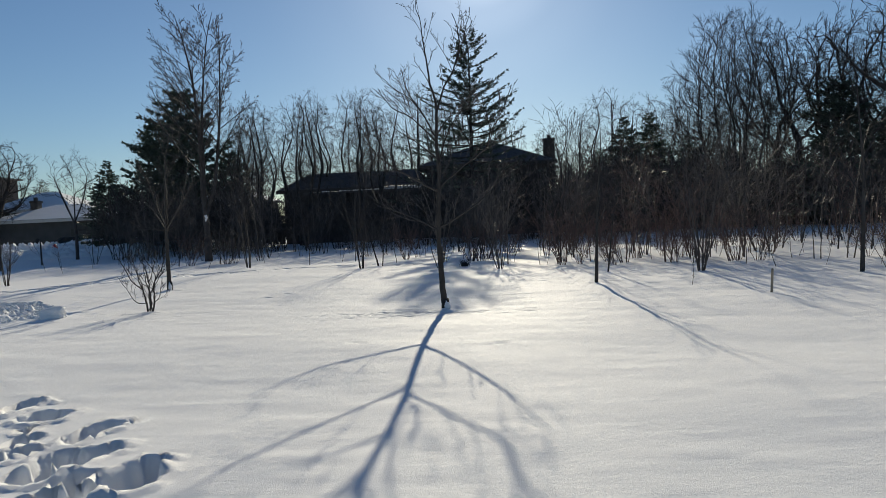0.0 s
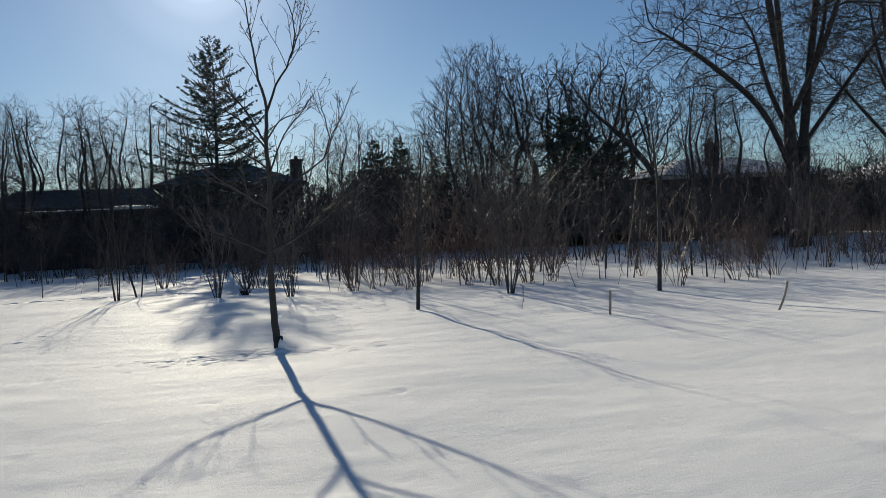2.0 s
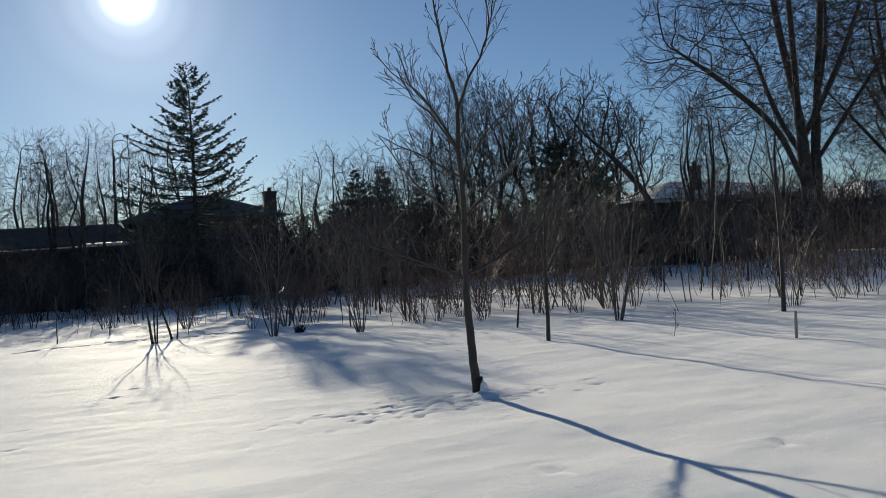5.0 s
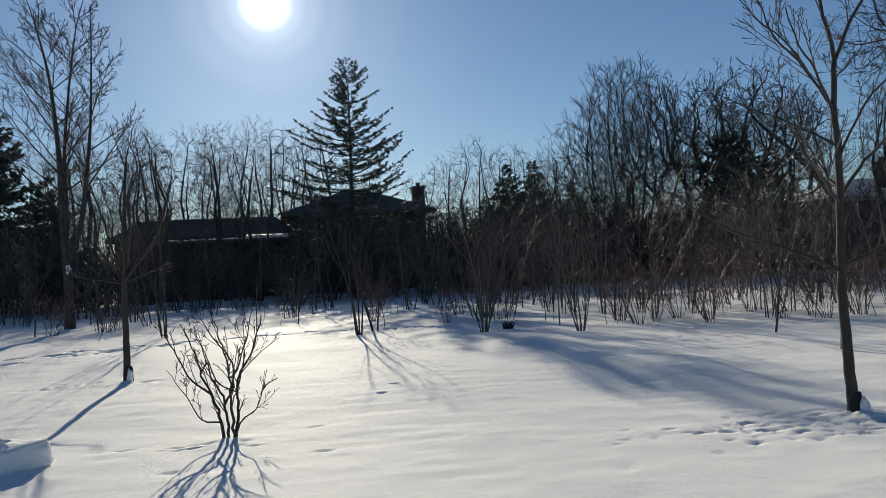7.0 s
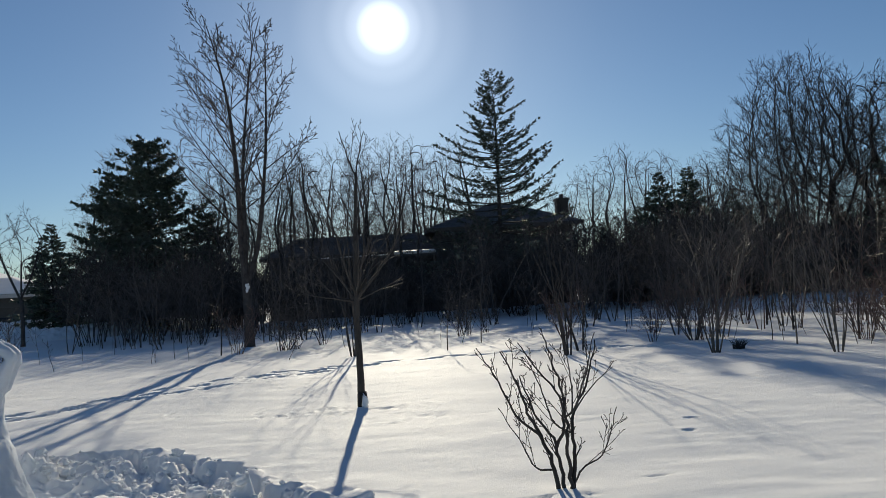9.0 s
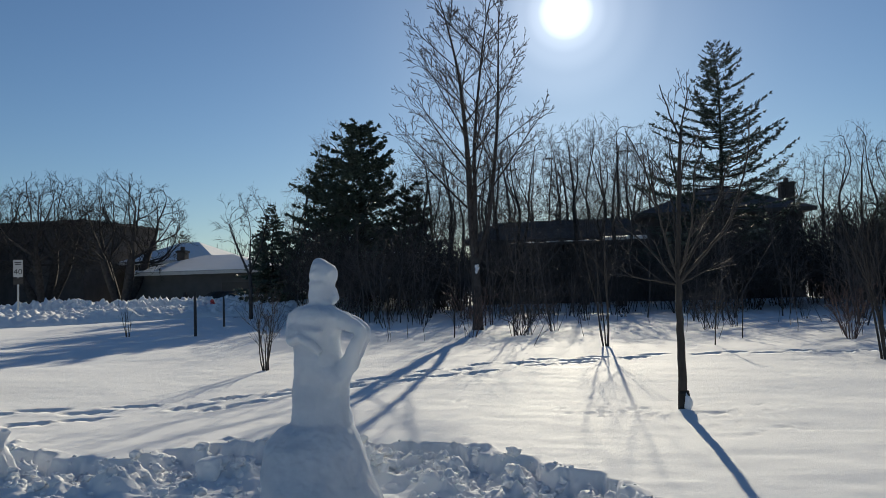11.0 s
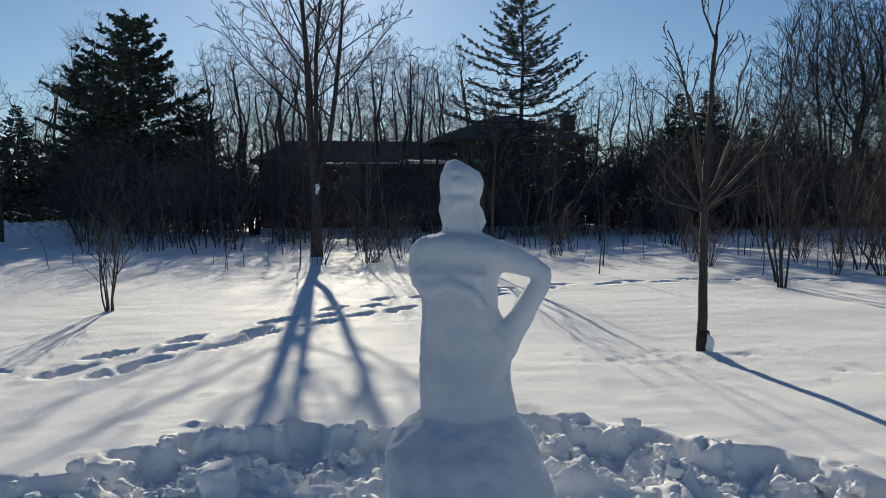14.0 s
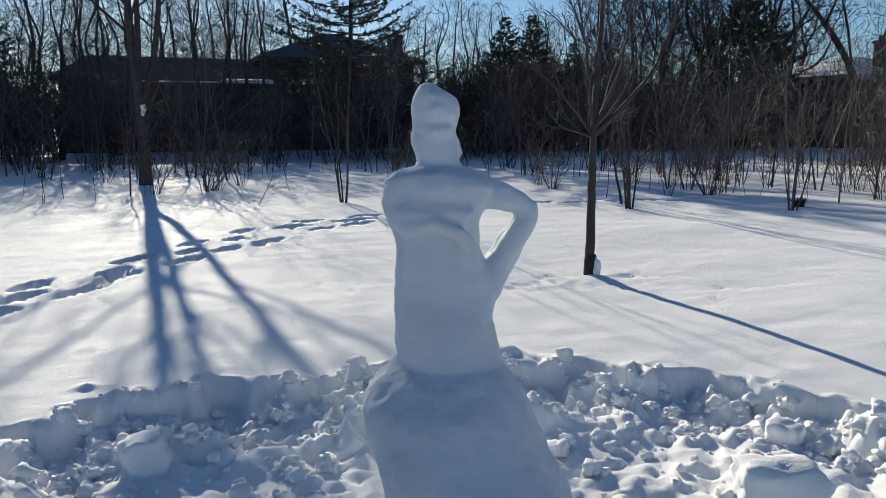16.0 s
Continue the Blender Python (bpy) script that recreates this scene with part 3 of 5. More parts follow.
# ---- snow sculpture ----
def sculpture():
    """A carved woman's figure as one plain shape, hand on hip, over a flared base."""
    bm = bmesh.new()

    def loft(rings, n=28):
        loops = []
        for x, y, z, rx, ry in rings:
            loops.append([bm.verts.new((x + rx * math.cos(6.2832 * k / n), y + ry * math.sin(6.2832 * k / n), z)) for k in range(n)])
        for a, b in zip(loops, loops[1:]):
            for k in range(n):
                bm.faces.new((a[k], a[(k + 1) % n], b[(k + 1) % n], b[k]))
        bm.faces.new(loops[0][::-1])
        bm.faces.new(loops[-1])

    def limb(points, n=16):
        V, F = [], []
        tube(V, F, [Vector(p[:3]) for p in points], [p[3] for p in points], n)
        F.append(tuple(range(n))[::-1])
        vs = [bm.verts.new(v) for v in V]
        for f in F:
            bm.faces.new([vs[i] for i in f])

    # flared base, skirt and body
    loft([(0.156, -0.20, -0.305, 0.473, 0.56), (0.140, -0.19, -0.093, 0.449, 0.52), (0.092, -0.18, 0.021, 0.430, 0.48), (0.047, -0.16, 0.129, 0.421, 0.44), (0.004, -0.13, 0.261, 0.414, 0.40), (-0.019, -0.11, 0.341, 0.399, 0.37), (-0.020, -0.09, 0.390, 0.372, 0.34), (-0.015, -0.07, 0.444, 0.330, 0.30), (0.002, -0.05, 0.478, 0.285, 0.27), (0.012, -0.03, 0.505, 0.261, 0.24), (-0.002, -0.02, 0.601, 0.250, 0.22), (-0.017, -0.01, 0.713, 0.244, 0.21), (-0.009, 0.00, 0.824, 0.249, 0.20), (-0.015, 0.00, 0.908, 0.236, 0.20), (-0.029, 0.00, 0.975, 0.215, 0.19), (-0.044, 0.00, 1.064, 0.204, 0.18), (-0.048, 0.00, 1.115, 0.204, 0.18), (-0.062, 0.00, 1.184, 0.220, 0.18), (-0.056, 0.00, 1.267, 0.242, 0.18), (-0.027, 0.00, 1.349, 0.268, 0.17), (-0.051, 0.00, 1.405, 0.222, 0.15), (-0.060, 0.00, 1.430, 0.166, 0.12), (-0.060, 0.00, 1.444, 0.096, 0.08)])
    # bust and folded arm with the crease below it
    loft([(-0.07, -0.14, 1.15, 0.05, 0.02), (-0.06, -0.14, 1.18, 0.15, 0.06), (-0.06, -0.14, 1.24, 0.19, 0.07), (-0.06, -0.11, 1.30, 0.17, 0.06), (-0.06, -0.08, 1.35, 0.12, 0.045), (-0.06, -0.06, 1.38, 0.04, 0.02)])
    limb([(-0.24, -0.04, 1.38, 0.055), (-0.255, -0.06, 1.28, 0.06), (-0.235, -0.10, 1.20, 0.055), (-0.17, -0.16, 1.165, 0.048), (-0.06, -0.205, 1.195, 0.038), (0.05, -0.20, 1.15, 0.034), (0.12, -0.16, 1.07, 0.03)])
    # arm with the hand on the hip
    limb([(0.05, 0.0, 1.345, 0.075), (0.16, 0.0, 1.335, 0.077), (0.26, 0.0, 1.302, 0.068), (0.345, 0.0, 1.268, 0.056), (0.40, 0.0, 1.237, 0.05), (0.395, 0.0, 1.20, 0.05), (0.355, 0.0, 1.13, 0.056), (0.30, 0.0, 1.04, 0.062),
          (0.235, 0.0, 0.93, 0.072), (0.18, 0.0, 0.82, 0.072)])
    limb([(0.05, 0.09, 1.335, 0.07), (0.16, 0.09, 1.325, 0.07), (0.26, 0.09, 1.292, 0.062), (0.345, 0.085, 1.26, 0.05), (0.392, 0.08, 1.232, 0.044), (0.388, 0.08, 1.2, 0.044), (0.348, 0.08, 1.13, 0.05), (0.29, 0.08, 1.04, 0.056), (0.22, 0.07, 0.93, 0.065)])
    # neck and face, and hair swept up to a tilted point
    loft([(-0.033, 0.03, 1.398, 0.099, 0.09), (-0.033, 0.04, 1.453, 0.102, 0.09), (-0.050, 0.06, 1.492, 0.102, 0.10), (-0.055, 0.08, 1.548, 0.107, 0.12), (-0.055, 0.09, 1.601, 0.110, 0.11), (-0.053, 0.10, 1.635, 0.105, 0.10)])
    loft([(-0.046, 0.10, 1.599, 0.083, 0.07), (-0.049, 0.10, 1.624, 0.106, 0.10), (-0.048, 0.10, 1.660, 0.118, 0.12), (-0.045, 0.10, 1.702, 0.119, 0.12), (-0.045, 0.10, 1.737, 0.112, 0.11), (-0.051, 0.10, 1.768, 0.099, 0.10), (-0.064, 0.10, 1.794, 0.078, 0.08), (-0.082, 0.10, 1.817, 0.052, 0.06), (-0.091, 0.10, 1.833, 0.028, 0.03)])
    limb([(-0.02, 0.11, 1.55, 0.045), (0.01, 0.13, 1.535, 0.064), (0.02, 0.13, 1.505, 0.07), (0.005, 0.11, 1.47, 0.056)])
    limb([(-0.13, 0.06, 1.712, 0.02), (-0.05, -0.02, 1.70, 0.036), (0.04, 0.03, 1.675, 0.026)])
    limb([(-0.13, 0.06, 1.77, 0.015), (-0.06, 0.01, 1.765, 0.028), (0.01, 0.04, 1.74, 0.02)])
    limb([(-0.14, 0.04, 1.625, 0.02), (-0.05, -0.035, 1.60, 0.03), (0.03, 0.01, 1.615, 0.022)])
    # hip of the skirt
    limb([(-0.29, -0.16, 0.19, 0.11), (-0.30, -0.14, 0.29, 0.10), (-0.26, -0.12, 0.37, 0.075), (-0.2, -0.14, 0.43, 0.04)])
    ob = part("snow_sculpture", bm, ICE_SNOW, smooth=True)
    rm = ob.modifiers.new("merge", "REMESH")
    rm.mode, rm.voxel_size, rm.use_smooth_shade = "VOXEL", 0.0125, True
    sm = ob.modifiers.new("ease", "SMOOTH")
    sm.factor, sm.iterations = 0.5, 5
    tex = bpy.data.textures.new("carving", "CLOUDS")
    tex.noise_scale = 0.11
    dp = ob.modifiers.new("uneven", "DISPLACE")
    dp.texture, dp.strength, dp.mid_level = tex, 0.026, 0.5
    return ob


fig = sculpture()
fig.matrix_world = pose(-5.09, 9.47, 0.03, 0, 0, -20) @ Matrix.Diagonal((0.98, 0.98, 0.98, 1))
tagged(fig, "carved snow figure of a woman with a hand on her hip", "snow sculpture")


BALLS = {}


def lump_shape(rng, at, r, squash, cuts):
    """Vertices and faces of one crumbled lump of snow."""
    if cuts not in BALLS:
        ball = bmesh.new()
        bmesh.ops.create_icosphere(ball, subdivisions=cuts, radius=1.0)
        BALLS[cuts] = ([v.co.copy() for v in ball.verts], [tuple(v.index for v in f.verts) for f in ball.faces])
        ball.free()
    off = Vector((rng.uniform(0, 90), rng.uniform(0, 90), rng.uniform(0, 90)))
    turn = Euler((rng.uniform(0, 6), rng.uniform(0, 6), rng.uniform(0, 6))).to_matrix()
    out = []
    for v in BALLS[cuts][0]:
        k = 1 + 0.5 * noise.noise(v * 1.2 + off) + 0.38 * noise.noise(v * 2.9 + off) + 0.2 * noise.noise(v * 6.5 + off)
        flat = max(abs(v.x), abs(v.y), abs(v.z))
        c = turn @ (v * (0.6 + 0.4 / max(flat, 0.6)) * k)
        out.append(Vector((c.x * r, c.y * r, c.z * r * squash)) + at)
    return out, BALLS[cuts][1]


def clod(rng, bm, at, r, squash=0.75, cuts=2):
    verts, faces = lump_shape(rng, at, r, squash, cuts)
    made = [bm.verts.new(v) for v in verts]
    for f in faces:
        bm.faces.new([made[i] for i in f])


rng = random.Random(8)
LV, LF = [], []
count = 0
while count < 2300:
    x, y = rng.uniform(-10.5, -1.9), rng.uniform(7.0, 11.6)
    d = float(inside_by(np.array([x]), np.array([y]), DUG)[0])
    if -0.06 < d < 2.2 and rng.random() < (0.9 if 0.1 < d < 0.75 else 0.25) and math.hypot(x + 5.0, y - 9.45) > 0.66 and math.hypot(x + 6.43, y - 6.2) > 2.4:
        r = rng.choice((0.01, 0.012, 0.012, 0.014, 0.014, 0.016, 0.018, 0.018, 0.022, 0.022, 0.03, 0.03, 0.04, 0.05)) * rng.uniform(0.8, 1.25)
        verts, faces = lump_shape(rng, Vector((x, y, ground_at(x, y) + 0.25 * r)), r, 0.75, 3 if r > 0.028 else 2 if r > 0.015 else 1)
        LF += [tuple(i + len(LV) for i in f) for f in faces]
        LV += verts
        count += 1
lumps_ob = mesh_object("loose_snow", LV, LF, CLOD_SNOW, smooth=True)
tagged(lumps_ob, "loose broken snow clods along the dug edge", "snow clods", kind="stuff")


def snow_block(x, y, sx, sy, sz, seed, turn, label="broken block of packed snow lying on the snow"):
    """A cut slab of packed snow with crumbled faces."""
    rg = random.Random(seed)
    off = Vector((rg.uniform(0, 90), rg.uniform(0, 90), rg.uniform(0, 90)))
    bm = bmesh.new()
    bmesh.ops.create_cube(bm, size=2.0)
    bmesh.ops.subdivide_edges(bm, edges=bm.edges[:], cuts=9, use_grid_fill=True)
    for v in bm.verts:
        c = v.co.copy()
        r = (abs(c.x) ** 5 + abs(c.y) ** 5 + abs(c.z) ** 5) ** 0.2
        c /= r
        k = 1 + 0.22 * noise.noise(c * 1.1 + off) + 0.14 * noise.noise(c * 2.7 + off) + 0.08 * noise.noise(c * 6 + off)
        v.co = Vector((c.x * sx * k, c.y * sy * k, c.z * sz * (k if c.z < 0.5 else 0.5 + 0.5 * k)))
    ob = part("snow_block", bm, CLOD_SNOW, smooth=True)
    ob.matrix_world = pose(x, y, ground_at(x, y) + 0.6 * sz, rg.uniform(-8, 8), rg.uniform(-8, 8), turn)
    return tagged(ob, label, "snow block", group="snow blocks")


snow_block(-3.68, 8.72, 0.20, 0.12, 0.15, 3, -25, "flat-topped slab of packed snow in the dug patch")
snow_block(-6.48, 10.27, 0.11, 0.10, 0.12, 4, 10, "round snow lump on the dug edge")
snow_block(-1.66, 7.78, 0.20, 0.13, 0.12, 6, 20, "block of snow at the end of the dug patch")
for x, y, r, sd_ in ((-3.1, 9.25, 0.08, 12), (-8.6, 10.0, 0.12, 13), (-9.3, 10.7, 0.11, 14), (-2.5, 8.5, 0.10, 16), (-3.05, 8.4, 0.12, 17)):
    snow_block(x, y, r * 1.2, r, r, sd_, sd_ * 40)

# ---- named trees near the walk ----


def young_maple():
    """Slim tree with two long low arms and rising limbs up a bent leader that forks."""
    root = new("young_maple")
    limbs = [("trunk", ((0.01, 0, -0.1), (-0.03, 0, 0.45), (-0.04, 0, 0.9), (-0.04, 0, 1.35), (0.0, 0, 2.05), (0.0, 0, 2.4), (-0.01, 0, 2.8), (0.02, 0, 3.25)), 0.055, 0.024),
             ("limb", ((0.02, 0, 3.22), (-0.08, 0, 3.75), (-0.14, 0.03, 4.14), (-0.16, 0.04, 4.46), (-0.25, 0.02, 4.95)), 0.022, 0.005),
             ("limb", ((0.02, 0, 3.2), (0.15, -0.05, 3.54), (0.36, -0.1, 3.9), (0.43, -0.12, 4.33), (0.34, -0.1, 4.7)), 0.019, 0.005),
             ("limb", ((0.36, -0.1, 3.9), (0.49, -0.06, 4.26), (0.59, -0.02, 4.66)), 0.012, 0.004),
             ("limb", ((-0.02, 0, 2.78), (-0.2, 0.1, 3.15), (-0.45, 0.22, 3.54), (-0.56, 0.28, 3.96)), 0.017, 0.005),
             ("limb", ((-0.02, 0, 2.7), (-0.34, -0.2, 3.05), (-0.66, -0.4, 3.23), (-0.84, -0.5, 3.52)), 0.016, 0.005),
             ("limb", ((0, 0, 2.42), (-0.3, 0.25, 2.69), (-0.56, 0.48, 2.88), (-0.78, 0.65, 3.05)), 0.015, 0.004),
             ("limb", ((-0.17, 0.08, 3.08), (-0.39, 0.1, 3.4), (-0.71, 0.1, 3.64), (-0.9, 0.1, 3.84)), 0.012, 0.004),
             ("limb", ((-0.01, 0, 2.8), (0.2, 0.2, 3.1), (0.48, 0.4, 3.25), (0.66, 0.5, 3.4)), 0.015, 0.004),
             ("limb", ((0, 0, 2.3), (0.2, -0.22, 2.85), (0.44, -0.46, 3.14), (0.6, -0.6, 3.35)), 0.015, 0.004),
             ("limb", ((-0.02, 0, 1.95), (0.4, 0.12, 2.3), (0.77, 0.2, 2.58), (0.91, 0.22, 2.91), (1.08, 0.2, 3.2), (1.23, 0.18, 3.57)), 0.02, 0.005),
             ("limb", ((0.79, 0.2, 2.6), (0.86, 0.15, 2.87), (0.78, 0.1, 3.24), (0.72, 0.08, 3.5)), 0.012, 0.004),
             ("limb", ((-0.04, 0, 1.28), (-0.5, 0.2, 1.52), (-0.95, 0.35, 1.72), (-1.45, 0.5, 2.1)), 0.02, 0.005),
             ("limb", ((-0.04, 0, 1.3), (0.4, -0.2, 1.55), (0.8, -0.35, 1.85), (1.15, -0.45, 2.35)), 0.022, 0.005),
             ("limb", ((-0.02, 0, 1.9), (-0.4, -0.25, 2.12), (-0.8, -0.5, 2.4), (-1.15, -0.65, 2.8)), 0.018, 0.005),
             ("limb", ((-0.02, 0, 2.0), (0.15, 0.5, 2.4), (0.2, 0.9, 2.8)), 0.015, 0.005)]
    guided_tree(root, random.Random(31), limbs, BARK, TWIG, 5.5, 0.7, 0.0032)
    V, F = [], []
    tube(V, F, [Vector((0.012, 0, z)) for z in (-0.05, 0.06, 0.12, 0.17)], [0.07, 0.067, 0.064, 0.058], 12)
    mesh_object("trunk_guard", V, F, RUBBER, root, "dark guard round the foot of the trunk", smooth=True)
    bm = bmesh.new()
    clod(random.Random(9), bm, Vector((0.045, -0.075, 0.05)), 0.04, 2.2, 2)
    part("snow_wedge", bm, CLOD_SNOW, root, "wedge of snow against the foot of the trunk", smooth=True)
    return root


tagged(put(young_maple(), 5.57, 6.70), "slim bare young tree with a low fork in snow", "tree")


def young_linden():
    """Straight slim trunk with a ring of rising limbs at head height and a long leader."""
    root = new("young_linden")
    limbs = [("trunk", ((-0.01, 0, -0.1), (-0.01, 0, 0.35), (-0.01, 0, 0.94), (-0.01, 0, 1.5), (0.0, 0, 1.85), (0.02, 0, 2.15), (0.05, 0, 2.75), (0.09, 0, 3.35)), 0.06, 0.02),
             ("limb", ((0.08, 0, 3.3), (-0.03, 0.03, 3.59), (-0.13, 0.05, 3.98)), 0.013, 0.006),
             ("limb", ((0.09, 0, 3.33), (0.15, 0.02, 3.64), (0.23, 0.04, 3.95)), 0.013, 0.006),
             ("limb", ((-0.02, 0, 1.52), (-0.35, 0.12, 1.97), (-0.62, 0.22, 2.22), (-0.78, 0.3, 2.45)), 0.02, 0.006),
             ("limb", ((-0.03, 0, 1.49), (-0.29, -0.15, 1.55), (-0.53, -0.3, 1.6), (-0.78, -0.45, 1.8)), 0.017, 0.005),
             ("limb", ((-0.01, 0, 1.6), (-0.13, -0.1, 1.97), (-0.24, -0.18, 2.51), (-0.36, -0.24, 2.93), (-0.53, -0.3, 3.32)), 0.022, 0.006),
             ("limb", ((-0.13, -0.1, 1.98), (-0.27, 0.0, 2.51), (-0.54, 0.1, 2.8)), 0.013, 0.005),
             ("limb", ((0, 0, 1.72), (-0.03, 0.2, 2.45), (-0.12, 0.32, 2.87), (-0.31, 0.42, 3.2)), 0.018, 0.006),
             ("limb", ((0.01, 0, 1.52), (0.19, -0.08, 1.73), (0.54, -0.2, 2.15), (0.72, -0.28, 2.63), (0.8, -0.3, 2.92), (0.85, -0.32, 3.42)), 0.024, 0.006),
             ("limb", ((0.01, 0, 1.5), (0.31, 0.2, 1.64), (0.62, 0.4, 1.8)), 0.016, 0.005),
             ("limb", ((0.02, 0, 1.57), (0.25, 0.15, 2.03), (0.54, 0.32, 2.57), (0.68, 0.4, 3.08)), 0.02, 0.006),
             ("limb", ((0.02, 0, 1.66), (0.16, -0.2, 2.15), (0.21, -0.3, 2.75), (0.32, -0.36, 3.13)), 0.018, 0.006),
             ("limb", ((0.03, 0, 2.3), (0.12, 0.06, 3.02), (0.33, 0.12, 3.38)), 0.013, 0.005),
             ("limb", ((0.0, 0, 1.58), (0.1, -0.35, 1.9), (0.15, -0.65, 2.35)), 0.015, 0.005)]
    guided_tree(root, random.Random(41), limbs, BARK, TWIG, 4.6, 0.55, 0.0035, up=0.1)
    V, F = [], []
    tube(V, F, [Vector((0.0, 0, z)) for z in (-0.05, 0.08, 0.16, 0.2)], [0.078, 0.074, 0.07, 0.062], 12)
    mesh_object("trunk_guard", V, F, RUBBER, root, "dark guard round the foot of the trunk", smooth=True)
    bm = bmesh.new()
    clod(random.Random(12), bm, Vector((0.045, -0.065, 0.06)), 0.042, 2.4, 2)
    part("snow_wedge", bm, CLOD_SNOW, root, "wedge of snow against the foot of the trunk", smooth=True)
    return root


tagged(put(young_linden(), -1.815, 13.22, 0, -5), "slim bare young tree with a broom of steep branches", "tree")

def silver_maple():
    """Three long stems from one trunk, each with straight rising limbs all the way up."""
    root = new("silver_maple")
    rg = random.Random(52)
    c = cfg((8, 5, 3, 2), (9, 4, 2), (32, 34, 34), (0.42, 0.45, 0.5), (0.022, 0.04, 0.04, 0.03), (0.022, 0.045, 0.06, 0.07), first=(0.18, 0.2, 0.2), thick=(0.5, 0.6, 0.7), shrink=(0.5, 0.45, 0.4), thin=0.0075)
    stems = ((((0, 0, -0.2), (0, 0, 1.1), (-0.03, 0, 2.2), (-0.12, 0.1, 3.6), (-0.2, 0.25, 5.8), (-0.4, 0.3, 8.2), (-0.75, 0.3, 10.0), (-1.05, 0.3, 11.1)), 0.165, 0.01, 0.36, 17),
             (((-0.02, 0, 2.4), (0.05, -0.1, 4.2), (0.08, -0.15, 5.8), (0.3, -0.25, 7.8), (0.6, -0.3, 9.8), (0.9, -0.3, 10.9)), 0.085, 0.01, 0.25, 14),
             (((0, 0, 2.1), (0.33, 0.1, 3.1), (0.5, 0.15, 4.0), (0.7, 0.2, 5.6), (0.82, 0.25, 7.0), (0.9, 0.3, 9.0), (0.95, 0.3, 10.4)), 0.095, 0.01, 0.25, 14))
    fine, turn = [], 0.6
    for n, (guide, r0, r1, first, count) in enumerate(stems):
        line = resample(guide, 0.3)
        m = len(line) - 1
        rr = [r0 + (r1 - r0) * (i / m) ** 0.9 + (0.05 * math.exp(-i) if n == 0 else 0) for i in range(m + 1)]
        mesh_object("trunk" if n == 0 else "stem", *meshes_of([(line, rr)], 10), DARK_BARK, root, smooth=True)
        for k in range(count):
            f = (first + (0.96 - first) * (k + rg.uniform(0.2, 0.8)) / count) * m
            i = min(int(f), m - 1)
            z = line[i].z
            turn += 2.4 + rg.uniform(-0.4, 0.4)
            w = radians(rg.uniform(40, 56))
            d = Vector((math.cos(turn) * math.sin(w), math.sin(turn) * math.sin(w), math.cos(w)))
            sub = [[], [], [], []]
            grow(sub, rg, line[i], d, (4.2 - 0.43 * max(0, z - 3.5)) * rg.uniform(0.75, 1.1) * (0.95 - 0.2 * math.cos(turn)), max(rr[i] * 0.42, 0.016), 0, c)
            mesh_object("limb", *meshes_of(sub[0], 6), DARK_BARK, root, smooth=True)
            fine += sub[1] + sub[2] + sub[3]
    tagged(mesh_object("crown", *meshes_of(fine, 3), TWIG, root), kind="stuff")
    return root


t3 = silver_maple()
bm = bmesh.new()
for dx, z, r in ((0.03, 1.9, 0.045), (0.06, 1.99, 0.05), (0.02, 2.07, 0.04), (0.08, 2.1, 0.025)):
    clod(random.Random(int(z * 100)), bm, Vector((dx, -0.17, z)), r, 1.3, 2)
part("snow_cap", bm, CLOD_SNOW, t3, "snow caught in the stub of a broken branch", smooth=True)
tagged(put(t3, -6.15, 27.4), "bare multi-stemmed tree with a dark trunk in snow", "tree")


def shrub(name, rg, stems, height, lean, r, bark, kids=(5, 3), spread=30, thin=0.003, base=0.05, wob=0.06, ratio=(0.42, 0.45), segs=(7, 4, 2)):
    """Many stems rising from one root and leaning outwards."""
    root = new(name)
    c = cfg(segs, kids, (spread, spread + 8), ratio, (0.045, 0.06, 0.04), (wob, 0.09, 0.12), first=(0.3, 0.25), thick=(0.55, 0.65), thin=thin)
    lines = [[], [], []]
    for k in range(stems):
        a = 6.28 * k / stems + rg.uniform(-0.4, 0.4)
        w = lean * rg.uniform(0.25, 1.1)
        grow(lines, rg, Vector((base * math.cos(a), base * math.sin(a), -0.08)), Vector((w * math.cos(a), w * math.sin(a), 1)), height * rg.uniform(0.65, 1.1), r * rg.uniform(0.7, 1.15), 0, c)
    for line in lines[0]:
        mesh_object("stem", *meshes_of([line], 5), bark, root, smooth=True)
    tagged(mesh_object("crown", *meshes_of(lines[1] + lines[2], 3), bark, root), kind="stuff")
    return root




